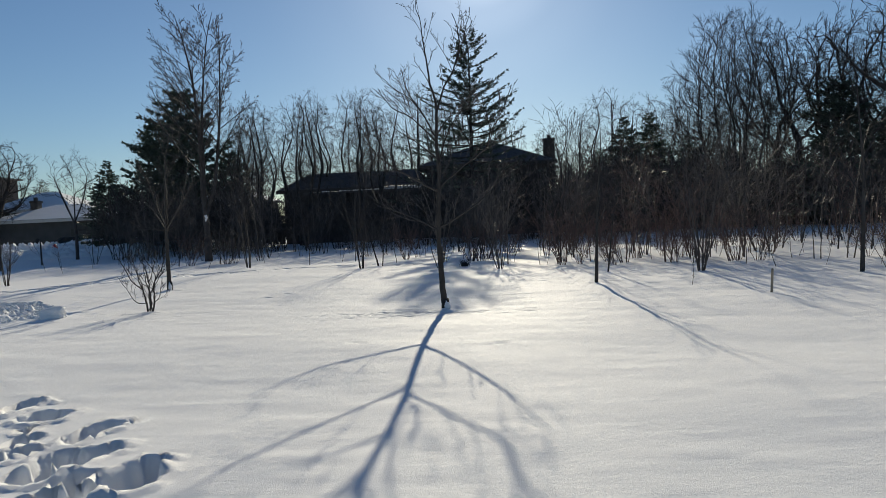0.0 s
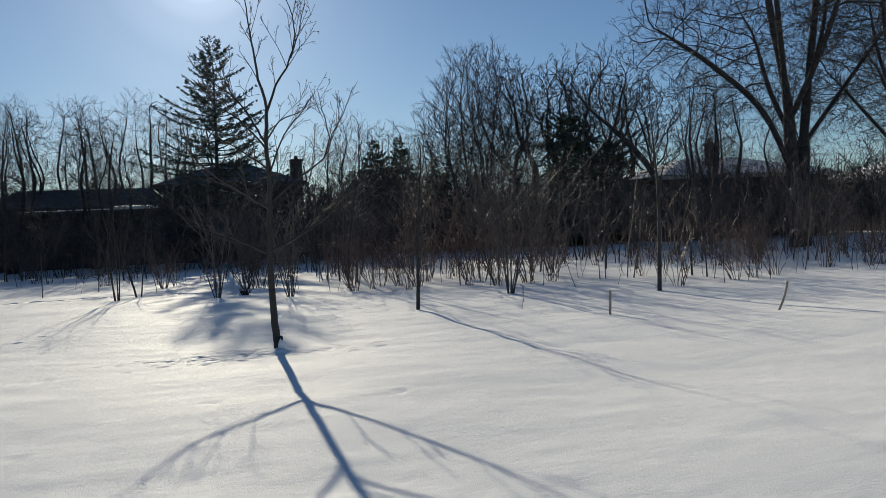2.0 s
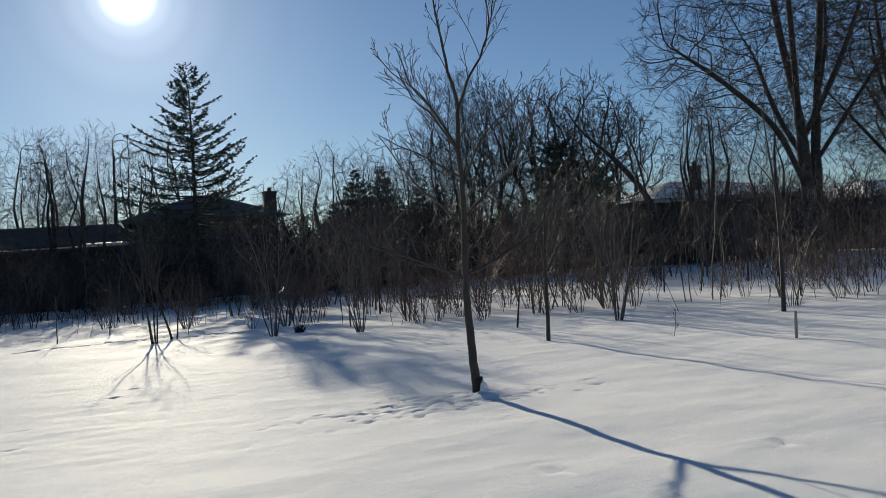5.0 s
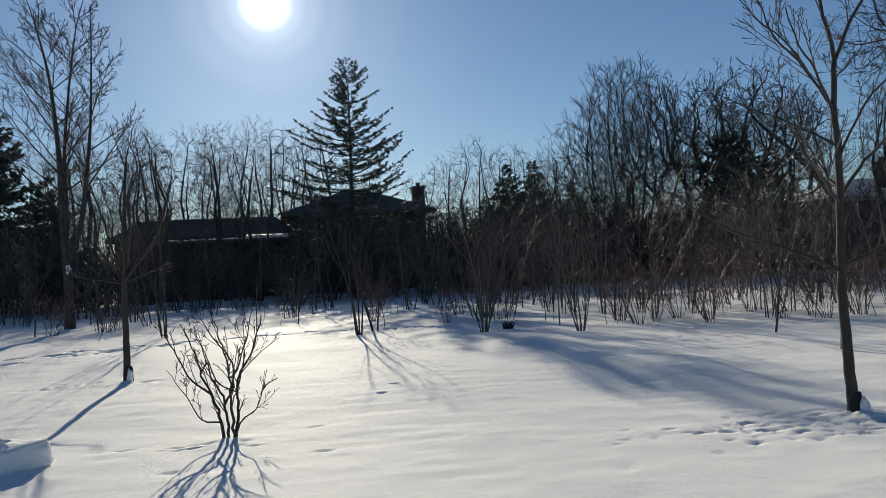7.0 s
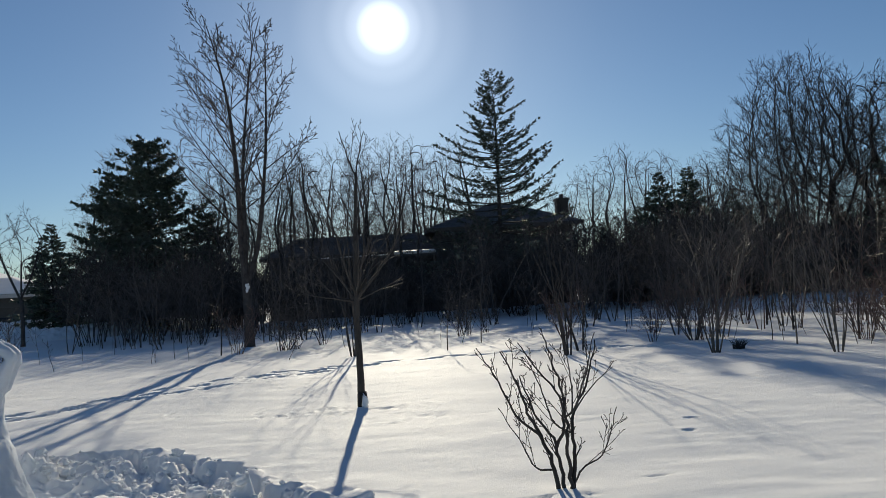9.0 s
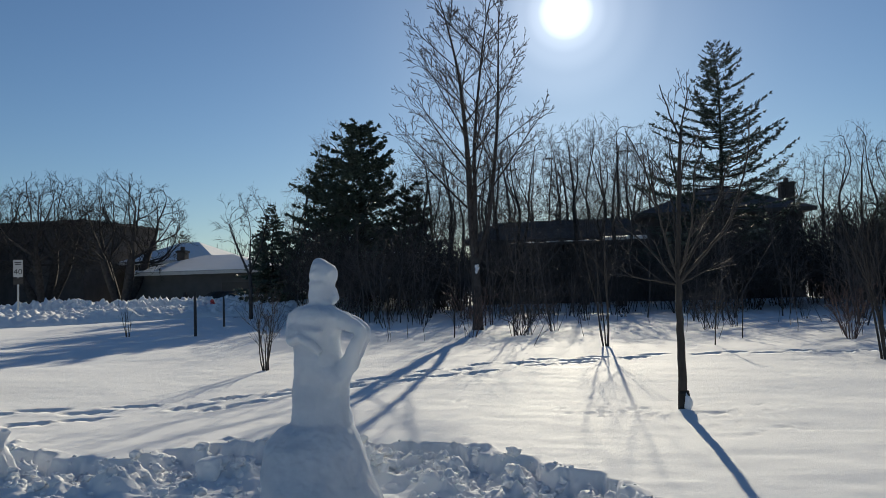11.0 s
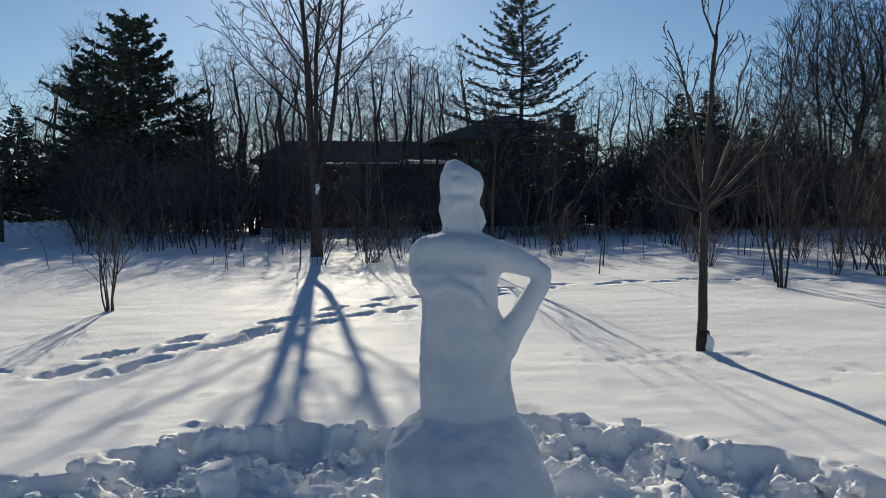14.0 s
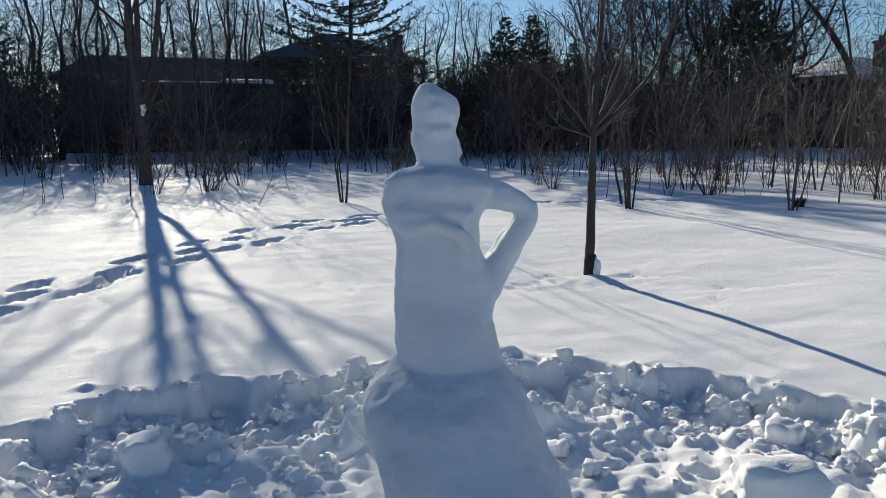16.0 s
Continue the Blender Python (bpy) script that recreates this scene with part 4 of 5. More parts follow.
def vase_shrub():
    """Five crooked stems from one root that fork low and lean outwards."""
    root = new("bare_shrub")
    stems = [("stem", ((-0.03, 0, -0.1), (-0.08, 0.02, 0.19), (-0.15, 0.05, 0.4), (-0.24, 0.08, 0.58), (-0.31, 0.1, 0.79), (-0.43, 0.12, 1.07)), 0.021, 0.005),
             ("stem", ((-0.15, 0.05, 0.4), (-0.34, -0.02, 0.58), (-0.48, -0.06, 0.9), (-0.6, -0.1, 1.12)), 0.013, 0.004),
             ("stem", ((-0.08, 0.02, 0.14), (-0.21, -0.1, 0.19), (-0.32, -0.18, 0.43), (-0.46, -0.25, 0.68)), 0.009, 0.003),
             ("stem", ((0.01, 0.02, -0.1), (-0.03, 0.06, 0.26), (-0.05, 0.1, 0.37), (-0.17, 0.2, 0.5), (-0.3, 0.3, 0.85)), 0.019, 0.005),
             ("stem", ((-0.04, 0.08, 0.29), (0.03, 0.14, 0.46), (0.02, 0.2, 0.67), (-0.17, 0.24, 0.93), (-0.29, 0.26, 1.12)), 0.015, 0.004),
             ("stem", ((0.05, 0, -0.1), (0.05, -0.02, 0.36), (0.05, -0.05, 0.56), (0.0, -0.1, 0.87), (-0.09, -0.14, 1.2)), 0.019, 0.005),
             ("stem", ((0.05, -0.05, 0.56), (0.13, -0.08, 0.64), (0.24, -0.1, 0.96), (0.3, -0.12, 1.2)), 0.01, 0.003),
             ("stem", ((0.07, 0.02, -0.1), (0.1, 0.03, 0.41), (0.11, 0.05, 0.56), (0.2, 0.1, 0.71), (0.29, 0.14, 0.96), (0.34, 0.16, 1.12)), 0.02, 0.005),
             ("stem", ((0.08, 0.03, 0.42), (-0.04, -0.1, 0.52), (-0.11, -0.16, 0.72), (-0.22, -0.2, 1.03)), 0.009, 0.003),
             ("stem", ((0.07, 0, 0.02), (0.17, -0.06, 0.18), (0.3, -0.12, 0.27), (0.37, -0.15, 0.45), (0.42, -0.18, 0.64)), 0.009, 0.003),
             ("stem", ((0.11, 0.05, 0.56), (0.28, 0.2, 0.75), (0.46, 0.3, 0.88)), 0.008, 0.003),
             ("stem", ((0.1, 0.03, 0.45), (0.12, 0.25, 0.7), (0.1, 0.4, 1.1)), 0.009, 0.003)]
    guided_tree(root, random.Random(63), stems, DARK_BARK, DARK_BARK, 6.0, 0.34, 0.0026, 0.06, 0.06)
    return root


tagged(put(vase_shrub(), -0.02, 8.16, 0.0, -10), "bare vase-shaped shrub with dark crooked stems in open snow", "shrub")
tagged(put(shrub("bare_shrub", random.Random(62), 6, 1.35, 0.3, 0.018, DARK_BARK, (7, 4), 30, 0.003, 0.05, 0.09, (0.55, 0.5)), -9.14, 17.8), "small bare upright shrub with dark stems in snow", "shrub")

# ---- young growth in front of the thicket ----
rg = random.Random(71)
clump = [tagged(put(shrub("sapling_clump", random.Random(72 + i), n, h, lean, r, m, (5, 4), 28, 0.0035), *at), "bare sapling clump with several dark stems", "sapling", "sapling clumps")
         for i, (n, h, lean, r, m, at) in enumerate((
             (5, 3.6, 0.16, 0.026, DARK_BARK, (-2.43, 21.5)), (4, 3.3, 0.2, 0.024, DARK_BARK, (2.27, 18.15)), (2, 2.7, 0.25, 0.03, DARK_BARK, (2.75, 19.0)),
             (12, 2.0, 0.55, 0.014, TWIG, (5.7, 19.9)), (7, 2.9, 0.28, 0.022, TWIG, (11.1, 12.0)), (14, 1.6, 0.6, 0.012, RED_TWIG, (3.2, 22.6)),
             (6, 3.0, 0.3, 0.02, PALE_TWIG, (4.85, 16.7)), (9, 2.4, 0.4, 0.016, PALE_TWIG, (6.6, 15.5))))]
pole = [tagged(put(shrub("sapling", random.Random(92 + i), 1, h, lean, r, m, k, 38, 0.0035, 0.0, 0.035), *at), lab, "sapling", "single saplings")
        for i, (h, lean, r, m, k, at, lab) in enumerate((
            (1.9, 0.05, 0.018, DARK_BARK, (5, 3), (-0.1, 21.1), "thin bare sapling in snow"), (2.3, 0.05, 0.022, DARK_BARK, (6, 3), (1.05, 23.9), "bare sapling with rising side twigs"),
            (4.1, 0.06, 0.046, BARK, (8, 4), (8.5, 10.3), "slender bare sapling with a grey stem"), (3.8, 0.05, 0.055, BARK, (8, 4), (13.88, 10.4), "bare sapling with a sturdier grey stem"),
            (2.6, 0.1, 0.03, BARK, (7, 3), (9.1, 12.66), "slender bare sapling with a grey stem"), (0.9, 0.6, 0.01, DARK_BARK, (2, 2), (-4.15, 21.9), "short leaning twig in snow"),
            (3.0, 0.06, 0.028, PALE_TWIG, (7, 4), (6.86, 17.4), "pale bare sapling with forked twigs"), (0.7, 0.3, 0.007, TWIG, (3, 2), (10.1, 9.0), "short bare twig in snow")))]


def stake(x, y, h, r, lean, mat, label, bend=0.0):
    V, F = [], []
    tube(V, F, [Vector((lean * h * s + bend * math.sin(s * 2.2) * h, 0, h * s - 0.06)) for s in (0, 0.2, 0.4, 0.6, 0.8, 0.97, 1.0)], [r * 1.1, r, r, r, r * 0.95, r * 0.9, r * 0.5], 8)
    ob = mesh_object("stake", V, F, mat, smooth=True)
    ob.matrix_world = pose(x, y, ground_at(x, y))
    return tagged(ob, label, "stake", "stakes")


stake(10.96, 7.32, 0.46, 0.022, 0.06, PALE_STAKE, "short pale wooden stake in snow")
stake(13.34, 6.24, 0.52, 0.018, 0.3, PALE_STAKE, "bent pale stick standing in snow", 0.15)
stake(-15.7, 27.3, 1.55, 0.05, 0.0, STAKE, "dark wooden post in snow")
stake(-18.2, 34.5, 1.35, 0.045, 0.0, STAKE, "dark wooden post near the road")
stake(-32.9, 58.0, 1.5, 0.16, 0.0, STAKE, "thick dark bollard beside the snow bank")

# thin wild saplings: a few kinds, each repeated over the strip before the thicket
kinds = []
for i, (n, h, lean, r, m, k) in enumerate(((1, 4.0, 0.12, 0.034, DARK_BARK, (9, 5)), (2, 2.8, 0.25, 0.018, PALE_TWIG, (8, 4)), (2, 3.9, 0.2, 0.029, TWIG, (9, 5)), (1, 1.9, 0.15, 0.013, DARK_BARK, (4, 3)),
                                           (9, 1.4, 0.5, 0.009, RED_TWIG, (5, 3)), (1, 1.2, 0.2, 0.009, DARK_BARK, (3, 2)), (3, 3.0, 0.4, 0.019, PALE_TWIG, (9, 5)), (2, 3.8, 0.28, 0.027, RED_TWIG, (9, 5)))):
    kinds.append(shrub("wild_sapling", random.Random(110 + i), n, h, lean, r, m, k, 44, 0.0045, 0.08, 0.11, (0.5, 0.5)))
labels = ("thin bare wild sapling in snow", "pale forked wild sapling in snow", "three-stemmed bare wild sapling", "short dark bare sapling", "low reddish brushy shrub", "single short dark twig", "pale many-stemmed bare sapling", "reddish many-stemmed bare sapling")
used = set()
spots = []
for _ in range(1500):
    x, y = rg.uniform(4.5, 30), rg.uniform(12.5, 34)
    front = 21.5 - 0.8 * (x - 3) if x < 14 else 12.2
    if y > max(front, 8) and y < front + 18:
        spots.append((x, y, rg.choice((0, 0, 1, 1, 2, 2, 3, 4, 4, 5, 6, 6, 7, 7))))
spots = spots[:240]
for _ in range(80):
    spots.append((rg.uniform(-14, 6), rg.uniform(23.5, 37), rg.choice((3, 5, 0, 5, 3, 4))))
for _ in range(60):
    x = rg.uniform(5, 24)
    spots.append((x, max(20.5 - 0.8 * (x - 3), 11.0) + rg.uniform(0, 7), rg.choice((3, 5, 5))))
for _ in range(70):
    x = rg.uniform(2.5, 24)
    spots.append((x, max(20.0 - 0.8 * (x - 3), 10.6) + rg.uniform(0, 6), rg.choice((4, 4, 5, 3))))
for _ in range(36):
    spots.append((rg.uniform(-14, 3), rg.uniform(30.5, 37), rg.choice((0, 2, 6, 7))))
spots = [p for p in spots if math.hypot(p[0] + 6.15, p[1] - 27.4) > 1.2]
spots.sort(key=lambda p: p[1])
FV, FF = [], []
for n, (x, y, k) in enumerate(spots):
    s, turn, tip = rg.uniform(0.75, 1.2), rg.uniform(0, 360), rg.gauss(0, 6)
    if n >= 285:
        m = pose(x, y, 0, tip, 0, turn) @ Matrix.Diagonal((s, s, s, 1))
        for ch in kinds[k].children:
            base = len(FV)
            FV += [m @ v.co for v in ch.data.vertices]
            FF += [tuple(i + base for i in f.vertices) for f in ch.data.polygons]
        continue
    if k not in used:
        ob = put(kinds[k], x, y, 0, turn, s, tip)
        used.add(k)
    else:
        ob = again(kinds[k], x, y, 0, turn, s, tip)
    tagged(ob, labels[k], "sapling", "wild saplings")
tagged(mesh_object("sapling_growth", FV, FF, TWIG), "bare young growth at the foot of the thicket", "saplings", kind="stuff")

# ---- dark thicket behind ----
brush = [shrub("thicket_bush", random.Random(130 + i), n, h, lean, 0.024, m, (8, 6), 40, 0.017, 0.45, 0.09, (0.55, 0.55), (6, 3, 2)) for i, (n, h, lean, m) in enumerate(((11, 3.6, 0.5, DARK_BARK), (10, 4.2, 0.4, DARK_BARK), (12, 3.0, 0.6, DARK_BARK)))]
used = set()
for row, (y0, x0, x1, step) in enumerate(((38.5, -15, 50, 1.8), (41.0, -16, 50, 1.9), (44.0, -14, 32, 2.1), (47.5, 11, 33, 1.7), (50.5, 11, 33, 1.8), (48.0, -18, -9, 1.3), (51.5, -18, -10, 1.3))):
    x = x0
    while x < x1:
        k = rg.randrange(3)
        px, py, s = x + rg.uniform(-0.5, 0.5), (y0 + rg.uniform(-1.1, 1.1) + (4 if x > 14 else 0)) if x < 32.5 else y0 - 3.4 + rg.uniform(-0.6, 0.6), rg.uniform(0.72, 0.98) if x < 12 else rg.uniform(0.85, 1.2)
        if -8.6 < px < 1.8 and x1 > 0:
            s *= 0.74
        ob = again(brush[k], px, py, 0, rg.uniform(0, 360), s) if k in used else put(brush[k], px, py, 0, rg.uniform(0, 360), s)
        used.add(k)
        tagged(ob, "dense dark leafless thicket bush", "bush", "thicket bushes")
        x += step

x = 6.0
while x < 34:
    tagged(again(brush[2], x, 45.2 + rg.uniform(-0.8, 0.8), 0, rg.uniform(0, 360), rg.uniform(0.36, 0.5)), "low dark brush at the foot of the thicket", "bush", "low brush")
    x += 0.95

# ---- conifers ----
pine = needle_tree("pine_tree", random.Random(141), 11.8, 4.7, 0.8, 19, 8, (0.0, 0.035), 8, 0.24, 13, 0.44, 0.055, gap=0.12, full=0.5, fan=0.32)
tagged(put(pine, -16.6, 51.0), "tall dark green pine with layered boughs", "tree", "pines")
tagged(again(pine, -19.6, 53.4, 0, 130, 0.84), "smaller dark green pine beside the tall one", "tree", "pines")
tagged(again(pine, -13.6, 52.5, 0, 250, 0.62), "low dark green pine beside the tall one", "tree", "pines")
spruce = needle_tree("spruce_tree", random.Random(142), 15.0, 5.8, 2.0, 36, 5, (-0.30, 0.10), 9, 0.2, 9, 0.36, 0.026, gap=0.14, fan=0.12)
tagged(put(spruce, 5.3, 48.6), "tall sparse spruce with drooping boughs", "tree")
fir = needle_tree("fir_tree", random.Random(143), 8.4, 2.6, 0.2, 38, 6, (-0.1, 0.0), 6, 0.14, 6, 0.48, 0.085)
used = False
for x, y, s, lab in ((16.7, 52.0, 1.0, "pointed dark green fir tree"), (18.5, 51.6, 1.02, "pointed dark green fir tree"), (14.6, 50.5, 0.72, "low dark green fir before the house"), (20.8, 50.2, 0.8, "low dark green fir tree"), (23.4, 48.5, 0.66, "low dark green fir tree"),
                     (-23.3, 52.2, 0.86, "dark rounded fir beside the road"), (13.2, 47.5, 0.5, "low dark green fir before the house"), (26.0, 47.0, 0.62, "low dark green fir tree"), (12.6, 51.5, 0.6, "low dark green fir before the house"), (22.0, 51.5, 0.7, "low dark green fir tree"), (24.6, 50.6, 0.62, "low dark green fir tree"), (29.5, 47.5, 0.66, "low dark green fir tree"), (31.5, 48.2, 0.58, "low dark green fir tree")):
    ob = again(fir, x, y, 0, x * 37, s) if used else put(fir, x, y, 0, 20, s)
    used = True
    tagged(ob, lab, "tree", "firs")
tagged(again(pine, 28.0, 42.5, 0, 40, 0.72), "dark spreading pine behind the thicket", "tree", "pines")
tagged(again(pine, 32.0, 44.0, 0, 190, 0.6), "dark spreading pine behind the thicket", "tree", "pines")

# ---- tall bare trees ----
def leaning_stems(rng, n, out, top, r0=0.2):
    """n stems from one root, each leaning out by its share and bending upright."""
    stems = []
    for k in range(n):
        a, w = 6.283 * k / n + rng.uniform(-0.4, 0.4), out * rng.uniform(0.5, 1.1)
        c, s_ = math.cos(a), math.sin(a)
        stems.append(((r0 * c, r0 * s_, -0.2), (r0 * c + 0.45 * w * c, r0 * s_ + 0.45 * w * s_, top * 0.4), (r0 * c + 0.8 * w * c, r0 * s_ + 0.8 * w * s_, top * 0.75), (r0 * c + w * c, r0 * s_ + w * s_, top)))
    return stems


tall = [crown_tree("bare_tree", 150 + i, leaning_stems(random.Random(150 + i), n, 1.5, 6.5), ((0, 0, 6.6, 2.4, 2.4, 3.6), (0, 0, 9.2, 1.9, 1.9, 3.2)), 620, 0.4, 0.14, DARK_BARK, TWIG, 2.6, 0.5, 0.10, 0.04, 1.3, 0.010, 0.8, 0.85, 0.16, 4)
        for i, n in enumerate((3, 4, 5))]
used = set()
for x, y, s in ((-11.5, 51, 0.88), (-9.2, 61, 1.05), (-7.2, 49, 0.86), (-5.2, 62, 1.1), (-2.6, 50, 0.88), (-0.6, 63, 1.12), (4.0, 64, 1.1), (-13.2, 58, 0.95), (2.0, 67, 1.12), (8.0, 68, 0.95), (14.3, 62, 0.84), (17.0, 61, 0.97), (20.2, 62, 0.92),
                (23.2, 60, 0.86), (26.5, 62, 0.88), (11.8, 60, 0.72), (-21.5, 62, 1.2), (-24.5, 64, 0.95), (-17.5, 66, 0.95), (30, 60, 0.8), (36, 58, 0.85), (41, 60, 0.9), (-28, 70, 0.8), (-8.2, 57.5, 0.95), (-3.5, 58.2, 0.92),
                (-9.6, 46.0, 0.72), (-0.6, 46.2, 0.72), (24.6, 52.5, 0.8), (20.8, 55.0, 0.78), (32.4, 34.0, 0.88), (37.2, 39.0, 0.95), (42.5, 38.6, 0.9)):
    k = rg.randrange(3)
    ob = again(tall[k], x, y, 0, rg.uniform(0, 360), s) if k in used else put(tall[k], x, y, 0, rg.uniform(0, 360), s)
    used.add(k)
    tagged(ob, "tall bare tree with fine upright twigs", "tree", "bare background trees")

dome = crown_tree("crab_tree", 161, leaning_stems(random.Random(161), 3, 1.8, 4.5), ((0, 0, 7.2, 4.3, 4.3, 4.2),), 1000, 0.36, 0.24, DARK_BARK, DARK_BARK, 2.6, 0.5, 0.03, 0.32, 0.5, 0.014, 1.0, 0.65, 0.12, 8)
wide = crown_tree("spreading_tree", 163, leaning_stems(random.Random(163), 4, 2.6, 4.2, 0.1), ((0, 0, 6.3, 5.4, 5.0, 3.9),), 1100, 0.42, 0.34, DARK_BARK, DARK_BARK, 3.2, 0.55, 0.12, 0.09, 0.9, 0.016, 0.9, 0.8, 0.15, 10)
vase = crown_tree("vase_tree", 165, leaning_stems(random.Random(165), 9, 2.6, 6.5, 0.3), ((0, 0, 7.6, 4.6, 4.6, 4.2), (0, 0, 9.8, 3.4, 3.4, 4.2)), 2200, 0.36, 0.17, DARK_BARK, DARK_BARK, 2.4, 0.42, 0.35, 0.08, 0.8, 0.013, 1.0, 0.95, 0.3, 9)
tagged(put(vase, 22.9, 45.6), "broad bare tree with a fan of upright twigs", "tree")
tagged(put(dome, 27.0, 46.0, 0, 0, 1.14), "broad bare tree with a dense twiggy crown", "tree", "round-crowned trees")
tagged(again(dome, 31.0, 45.5, 0, 140, 1.24), "broad bare tree with a dense twiggy crown", "tree", "round-crowned trees")
tagged(again(dome, 35.0, 47.0, 0, 250, 1.1), "broad bare tree with a dense twiggy crown", "tree", "round-crowned trees")
road_tree = crown_tree("roadside_tree", 167, [((0, 0, -0.2), (0.02, 0, 1.2), (0, 0, 2.6), (0.05, 0, 4.4)), ((0.0, 0, 2.2), (-0.7, 0.2, 3.6), (-1.3, 0.3, 5.0)), ((0.0, 0, 2.4), (0.7, -0.2, 3.7), (1.1, -0.3, 5.0))],
                       ((0, 0, 5.0, 1.8, 1.7, 1.8),), 190, 0.3, 0.1, DARK_BARK, DARK_BARK, 2.2, 0.5, 0.2, 0.1, 0.8, 0.011, 0.7, 0.6, 0.2, 6)
tagged(put(road_tree, -20.1, 41.5), "small bare tree with one straight trunk at the roadside", "tree")
tagged(put(wide, -37.6, 57.0, 0, 60), "wide bare tree before the house across the road", "tree", "spreading trees")
tagged(again(wide, -45.5, 58.5, 0, 200, 1.06), "wide bare tree before the dark building", "tree", "spreading trees")
tagged(again(wide, -56.5, 62.0, 0, 310, 1.15), "wide bare tree before the dark building", "tree", "spreading trees")

oak = crown_tree("great_maple", 171, [((0, 0, -0.3), (0, 0, 2), (-0.15, 0, 4.5), (-0.3, 0, 7), (-0.9, 0.2, 11), (-1.2, 0.3, 15)), ((0.75, 0.3, -0.3), (0.72, 0.3, 2), (0.85, 0.3, 4.8), (1.3, 0.3, 8), (2.0, 0.4, 12), (2.3, 0.5, 15)),
                                      ((-0.1, 0, 3.4), (-1.5, 0.2, 6.2), (-3.8, 0.5, 8.2), (-6.2, 0.6, 9.6)), ((-0.3, 0, 6.5), (-1.6, -1.2, 9.5), (-3.0, -2.4, 13)), ((0.8, 0.3, 4.6), (2.6, -0.4, 7.2), (4.4, -0.8, 9.5)),
                                      ((0.7, 0.3, 4.2), (1.0, 2.4, 7.2), (1.4, 4.0, 10.5)), ((-0.2, 0, 5.6), (-0.6, -2.4, 8.2), (-0.8, -4.2, 11)), ((0.9, 0.3, 6.6), (3.0, 1.2, 10.2), (4.0, 1.8, 13))],
                 ((-0.3, 0, 10.5, 7.6, 6.6, 5.6), (0.3, 0, 14, 5.5, 5.2, 4.5)), 2900, 0.38, 0.42, DARK_BARK, DARK_BARK, 3.0, 0.48, 0.08, 0.22, 0.6, 0.012, 1.0, 0.75, 0.08, 16)
tagged(put(oak, 30.0, 24.3), "great bare tree with twin dark trunks", "tree", "great trees")
tagged(again(oak, 38.5, 25.5, 0, 170, 0.85), "tall bare tree with a forked dark trunk", "tree", "great trees")
tagged(again(oak, 52, 34, 0, 80, 0.8), "tall bare tree near the brick houses", "tree", "great trees")
lean = crown_tree("leaning_tree", 181, [((0, 0, -0.3), (-0.9, 0, 2.2), (-2.3, 0, 4.8), (-4.3, 0, 6.9), (-6.4, 0, 8.6), (-7.6, 0, 10.2)), ((-2.0, 0, 4.4), (-2.3, 0.2, 6.6), (-3.0, 0.3, 8.8)), ((-4.3, 0, 6.9), (-3.9, -0.3, 8.5), (-4.4, -0.5, 10.2))],
                  ((-5.6, 0, 8.8, 2.8, 2.2, 2.2), (-3.2, 0, 8.2, 1.8, 1.6, 1.8)), 300, 0.35, 0.2, DARK_BARK, DARK_BARK, 2.4, 0.6, 0.15, 0.3, 0.5, 0.013, 0.7, 0.7, 0.2, 8)
tagged(put(lean, 33.5, 38.0), "leaning bare tree with a crooked dark trunk", "tree")
rus = needle_tree("oak_with_leaves", random.Random(191), 7.6, 2.8, 2.0, 14, 6, (0.3, 0.02), 7, 0.2, 7, 0.25, 0.06)
rus.children[2].data.materials[0] = RUSSET
tagged(put(rus, -42.5, 75), "tree still holding russet dead leaves", "tree")


# ---- houses ----
def window(parent, x, y, z, w, h, trim):
    f = new("window")
    f.parent = parent
    f.location = (x, y, z)
    part("frame", frame_bm(w, h), trim, f)
    part("pane", box(-w / 2 + 0.05, w / 2 - 0.05, -0.01, 0.01, 0.05, h - 0.05), GLASS, f)


def frame_bm(w, h):
    bm = bmesh.new()
    for a, b, c, d in ((-w / 2, w / 2, 0, 0.06), (-w / 2, w / 2, h - 0.06, h), (-w / 2, -w / 2 + 0.06, 0.06, h - 0.06), (w / 2 - 0.06, w / 2, 0.06, h - 0.06), (-0.025, 0.025, 0.06, h - 0.06)):
        bmesh.ops.create_cube(bm, size=1.0, matrix=Matrix.LocRotScale(((a + b) / 2, -0.02, (c + d) / 2), None, (b - a, 0.1, d - c)))
    return bm


def hip_roof(w, d, z, top, ridge0, ridge1, over, thick, lift=0.0):
    """A hipped roof slab over a plan from 0 to w and 0 to d, eaves at z."""
    bm = bmesh.new()
    low = [(-over, -over), (w + over, -over), (w + over, d + over), (-over, d + over)]
    e0 = [bm.verts.new((x, y, z + lift)) for x, y in low]
    e1 = [bm.verts.new((x, y, z + thick + lift)) for x, y in low]
    r = [bm.verts.new((ridge0, d / 2, top + lift)), bm.verts.new((ridge1, d / 2, top + lift))]
    bm.faces.new(e0[::-1])
    for i in range(4):
        j = (i + 1) % 4
        bm.faces.new((e0[i], e0[j], e1[j], e1[i]))
    bm.faces.new((e1[0], e1[1], r[1], r[0]))
    bm.faces.new((e1[1], e1[2], r[1]))
    bm.faces.new((e1[2], e1[3], r[0], r[1]))
    bm.faces.new((e1[3], e1[0], r[0]))
    bmesh.ops.recalc_face_normals(bm, faces=bm.faces[:])
    return bm


